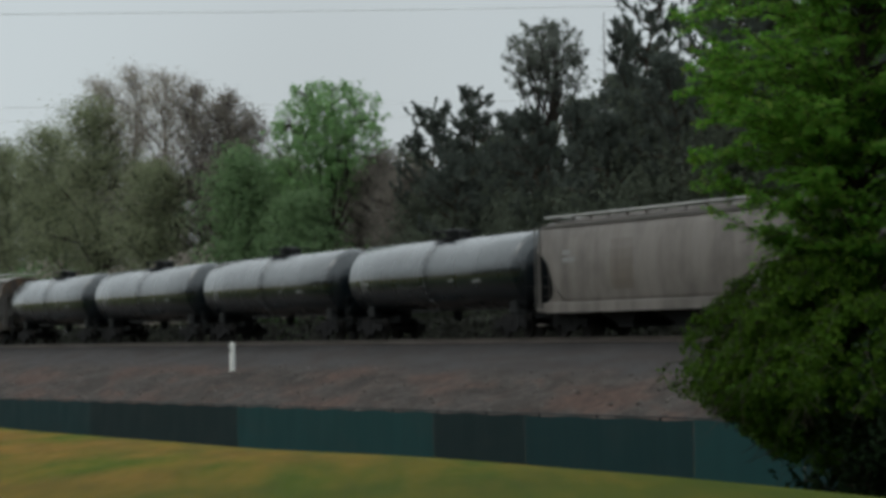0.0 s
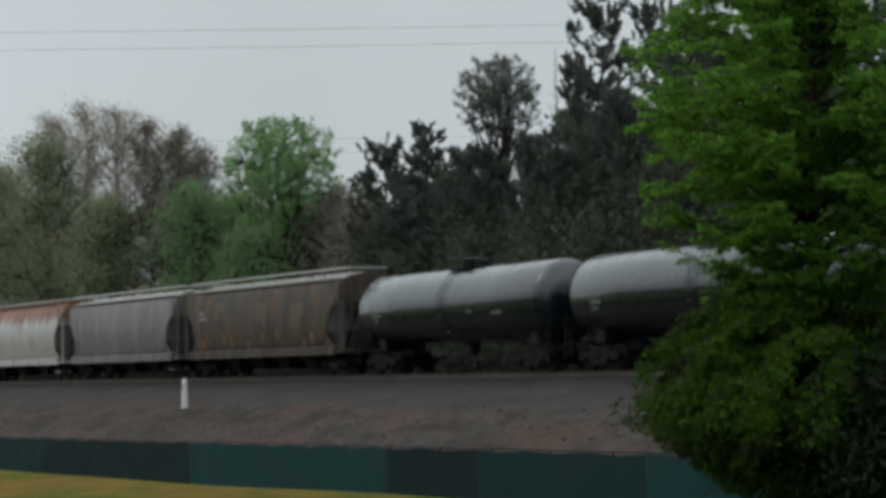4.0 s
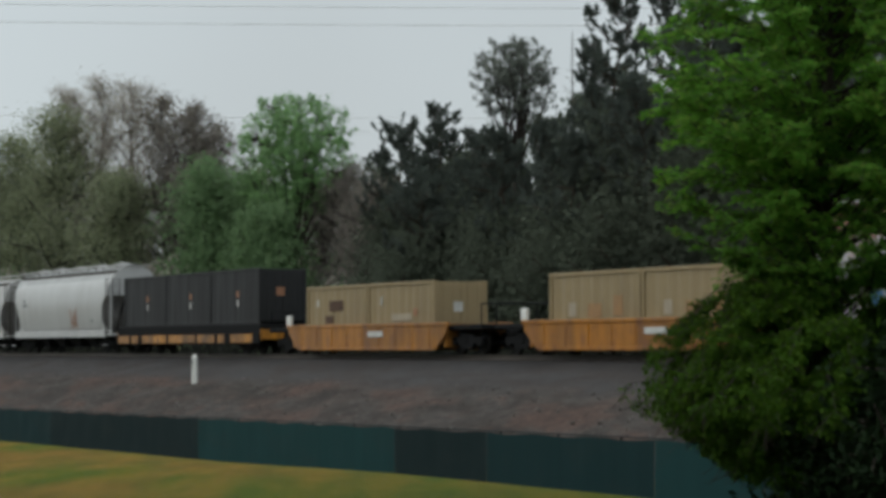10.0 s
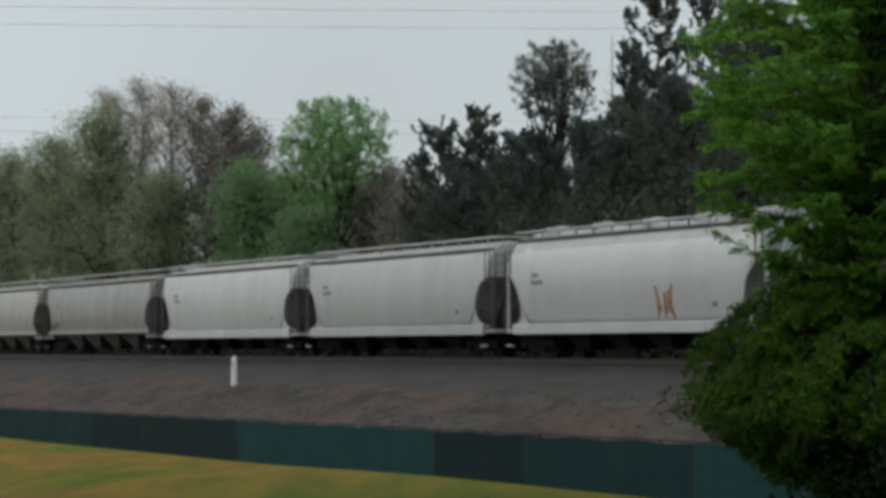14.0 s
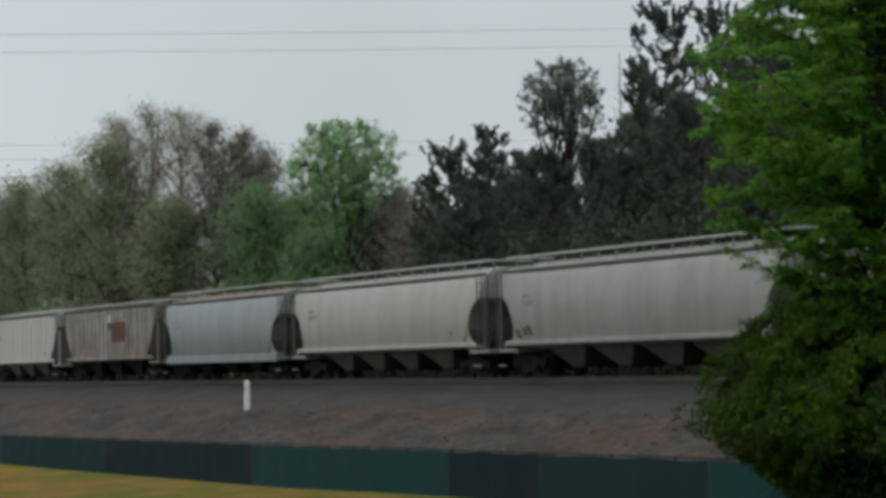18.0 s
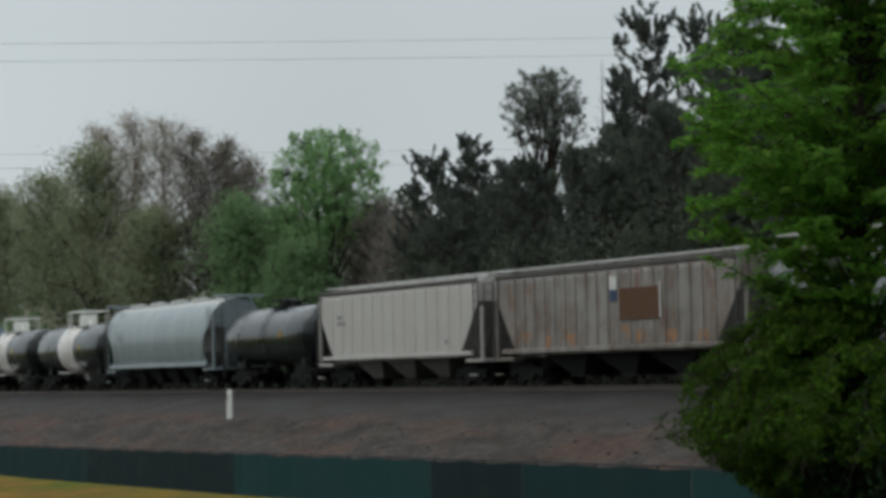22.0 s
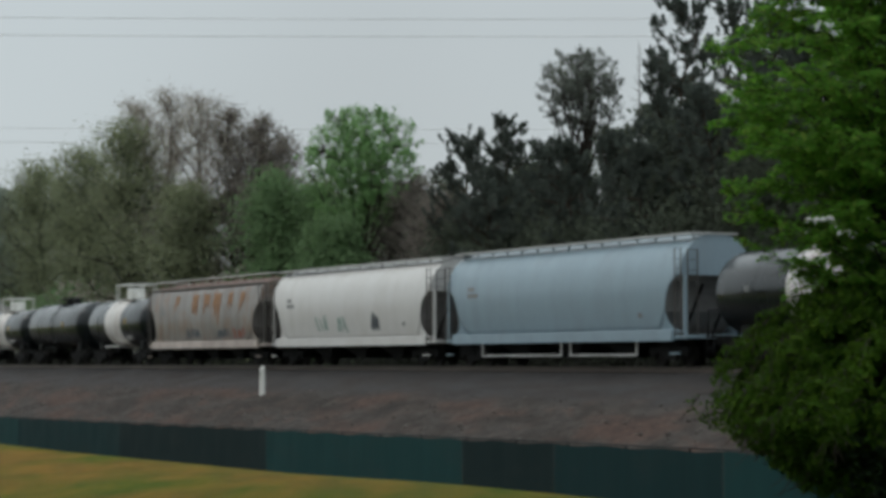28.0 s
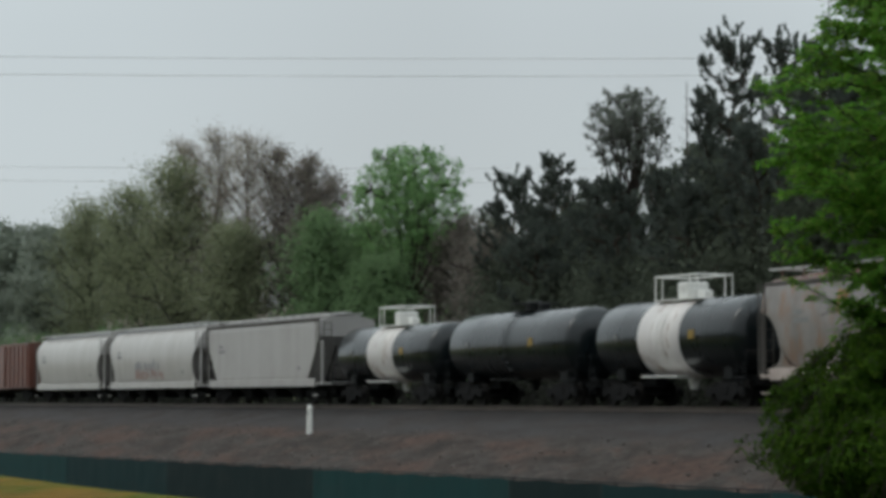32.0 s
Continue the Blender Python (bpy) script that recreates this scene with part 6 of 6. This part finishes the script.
# ---- screened fence ----
def screen_material(name, colour):
    n = Nodes(name)
    folds = n.noise(n.coords((1.0, 1.0, 0.06)), 2.6, 4.0, 0.6)
    weave = n.noise(n.coords((1, 1, 1)), 40.0, 2.0)
    dirt = n.noise(n.coords((0.4, 1, 1)), 0.9, 4.0, 0.6)
    col = n.mix(n.grey(folds, 0.35, 0.7), tuple(c * 0.93 for c in colour), tuple(c * 1.06 for c in colour))
    col = n.mix(n.grey(dirt, 0.5, 0.8, 0.0, 0.3), col, (0.028, 0.036, 0.034))
    col = n.mix(n.grey(weave, 0.4, 0.7, 0.0, 0.25), col, tuple(c * 0.4 for c in colour))
    n.bump(folds, 0.2, 0.04)
    return n.done(col, 0.8, 0.0, 0.2)


def fence():
    thing = tagged(new("screened_fence"), "chain-link fence hung with dark green and teal windscreen cloth", "fence")
    y = 30.0
    top = lambda x: -0.85 + (x + 74) * 0.0085
    cuts = [(-152.0, "dusk"), (-122.0, "teal"), (-106.0, "dusk"), (-90.7, "night"), (-74.4, "teal"), (-59.1, "night"), (-53.6, "dusk"), (-45.4, "teal"), (-41.0, "dusk"), (-26.0, "dusk")]
    mats = {"teal": screen_material("teal_cloth", (0.008, 0.043, 0.045)), "night": screen_material("black_green_cloth", (0.006, 0.018, 0.02)),
            "dusk": screen_material("dark_green_cloth", (0.006, 0.028, 0.031))}
    for (x0, kind), (x1, _) in zip(cuts[:-1], cuts[1:]):
        n = int((x1 - x0) / 0.3)
        vs, fs = [], []
        for k in range(n + 1):
            x = x0 + 0.02 + (x1 - x0 - 0.04) * k / n
            for j in range(6):
                f = j / 5
                z = -2.62 + (top(x) - 0.03 + 2.62) * f - 0.03 * f * (1 - math.cos(x * 2 * math.pi / 3.0)) * 0.8
                bulge = 0.03 * noise.noise((x * 1.0, f * 1.5, 0.0)) + 0.012 * noise.noise((x * 3.0, f * 0.6, 5.0))
                vs.append((x, y - 0.06 + bulge, z))
        for k in range(n):
            for j in range(5):
                a = k * 6 + j
                fs.append((a, a + 6, a + 7, a + 1))
        m = len(vs)
        vs += [(a, b + 0.012, c) for a, b, c in vs]
        fs += [tuple(m + i for i in f[::-1]) for f in fs]
        me = raw("windscreen_panel", vs, fs, mats[kind])
        me.polygons.foreach_set("use_smooth", [True] * len(fs))
        ob = new("windscreen_panel", me)
        ob.parent = thing
    post = mesh_of("post", rod(bmesh.new(), (0, 0, 0), (0, 0, 1.97), 0.03, n=8), M["black"])
    x = -152.0
    while x <= -26:
        shared("post", post, pose(x, y + 0.05, top(x) - 1.95), thing)
        x += 3.0
    part("top_rail", rod(bmesh.new(), (-152, y + 0.05, top(-152)), (-26, y + 0.05, top(-26)), 0.022, n=8), M["black"], thing)


fence()


# ---- white marker post on the bank ----
def marker_post():
    az = -68.17
    y = 38.35
    x = math.tan(radians(az)) * y
    z = height(x, y)
    thing = tagged(new("marker_post"), "weathered white concrete marker post on the bank", "marker post")
    thing.location = (x, y, z)
    bm = bmesh.new()
    a = [bm.verts.new((sx * 0.13, sy * 0.09, -0.15)) for sx, sy in ((-1, -1), (1, -1), (1, 1), (-1, 1))]
    b = [bm.verts.new((sx * 0.115, sy * 0.075, 1.24)) for sx, sy in ((-1, -1), (1, -1), (1, 1), (-1, 1))]
    for k in range(4):
        bm.faces.new((a[k], a[(k + 1) % 4], b[(k + 1) % 4], b[k]))
    c = bm.verts.new((0, 0, 1.31))
    for k in range(4):
        bm.faces.new((b[k], b[(k + 1) % 4], c))
    part("shaft", bm, M["post"], thing)
    part("numeral_bar", a_box(-0.05, -0.094, 0.85, 0.05, -0.082, 1.05), PAINT["dark"], thing)


marker_post()


def tube(pts, r, n=5):
    bm, rings = bmesh.new(), []
    for p in pts:
        rings.append([bm.verts.new((p[0], p[1] + r * math.cos(2 * math.pi * k / n), p[2] + r * math.sin(2 * math.pi * k / n))) for k in range(n)])
    for a, b in zip(rings[:-1], rings[1:]):
        for k in range(n):
            bm.faces.new((a[k], a[(k + 1) % n], b[(k + 1) % n], b[k]))
    return bm


# ---- power lines crossing far behind the trees ----
def power_line(dist, az_mid, heights, label, half=95.0):
    a = radians(az_mid)
    mid = Vector((math.sin(a), math.cos(a), 0)) * dist
    along = Vector((math.cos(a), -math.sin(a), 0))
    thing = tagged(new("power_line"), label, "power line")
    ends = [mid - along * half, mid + along * half]
    for e in ends:
        g = height(e.x, e.y)
        b = rod(bmesh.new(), (e.x, e.y, g - 0.5), (e.x, e.y, max(heights) + 1.5), 0.28, 0.16, 10)
        pole = part("pole", b, BARK["dark"], thing)
        for h in heights:
            part("crossarm", a_box(-0.1, -1.1, -0.12, 0.1, 1.1, 0.12), BARK["dark"], pole).matrix_basis = Matrix.Translation((e.x, e.y, h)) @ pose(0, 0, 0, 0, 0, -az_mid)
    for h in heights:
        pts = []
        for k in range(41):
            f = k / 40
            p = ends[0].lerp(ends[1], f)
            pts.append((p.x, p.y, h - 1.1 * 4 * f * (1 - f)))
        part("wire", tube(pts, 0.036), WIRE, thing)


WIRE = plain_metal("weathered_wire", (0.8, 0.8, 0.81), 0.6, 0.1, 0.2, 3.0, (0.4, 0.4, 0.4))
power_line(180.0, -65.5, (1.6 + 180 * math.tan(radians(8.58)) + 1.1, 1.6 + 180 * math.tan(radians(8.14)) + 1.1), "paired power cables strung above the trees")
power_line(262.0, -66.5, (1.6 + 262 * math.tan(radians(5.8)) + 1.1, 1.6 + 262 * math.tan(radians(5.45)) + 1.1), "distant paired power cables behind the trees", 120.0)


# ---- loose stones and grass ----
def bank_stones():
    rng = np.random.default_rng(5)
    n = 1500
    x = -40 - rng.uniform(0, 1, n) ** 1.4 * 130
    y = rng.uniform(35.0, 39.2, n)
    base = np.array([[1, 0, 0], [-1, 0, 0], [0, 1, 0], [0, -1, 0], [0, 0, 1], [0, 0, -1]], dtype=float)
    faces = np.array([[0, 2, 4], [2, 1, 4], [1, 3, 4], [3, 0, 4], [2, 0, 5], [1, 2, 5], [3, 1, 5], [0, 3, 5]])
    s = 0.025 + rng.gamma(1.5, 0.016, n)
    z = np.array([height(a, b) for a, b in zip(x, y)])
    v = base[None] * s[:, None, None] * rng.uniform(0.6, 1.4, (n, 6, 3)) + np.stack([x, y, z], 1)[:, None, :]
    loops = (faces[None] + (np.arange(n) * 6)[:, None, None]).reshape(-1)
    st = Nodes("loose_stone")
    rnd = st.node("ShaderNodeNewGeometry").outputs["Random Per Island"]
    mat = st.done(st.ramp(rnd, (0.0, (0.05, 0.043, 0.039)), (0.6, (0.075, 0.065, 0.058)), (1.0, (0.115, 0.104, 0.096))), 0.9)
    tagged(new("bank_stones", fast_mesh("bank_stones", v.reshape(-1, 3), loops, 3, mat)), "loose grey and brown stones on the bank", "stones", kind="stuff")


bank_stones()


def lawn_grass():
    rng = np.random.default_rng(6)
    n = 15000
    x = -6 - rng.uniform(0, 1, n) ** 1.2 * 66
    y = rng.uniform(4.0, 14.5, n)
    keep = (np.abs(x) > 1.2 * y)
    x, y = x[keep], y[keep]
    n = len(x)
    z = np.array([height(a, b) for a, b in zip(x, y)])
    h = rng.uniform(0.008, 0.022, n)
    a = rng.uniform(0, 2 * math.pi, n)
    lean = rng.normal(size=(n, 2)) * 0.03
    w = 0.008
    p = np.stack([x, y, z - 0.01], 1)
    d = np.stack([np.cos(a) * w, np.sin(a) * w, np.zeros(n)], 1)
    t = p + np.stack([lean[:, 0], lean[:, 1], h], 1)
    v = np.stack([p - d, p + d, t], 1).reshape(-1, 3)
    tagged(new("lawn_grass", fast_mesh("lawn_grass", v, np.arange(3 * n), 3, M["lawn"])), "short yellow-green spring grass", "grass", kind="stuff")


lawn_grass()


def motions():
    for car, x0 in TRAIN:
        z = car.location.z
        walk(car, [(0, pose(x0, LINE_Y, z)), (32, pose(x0 + SPEED * 32, LINE_Y, z))])


motions()
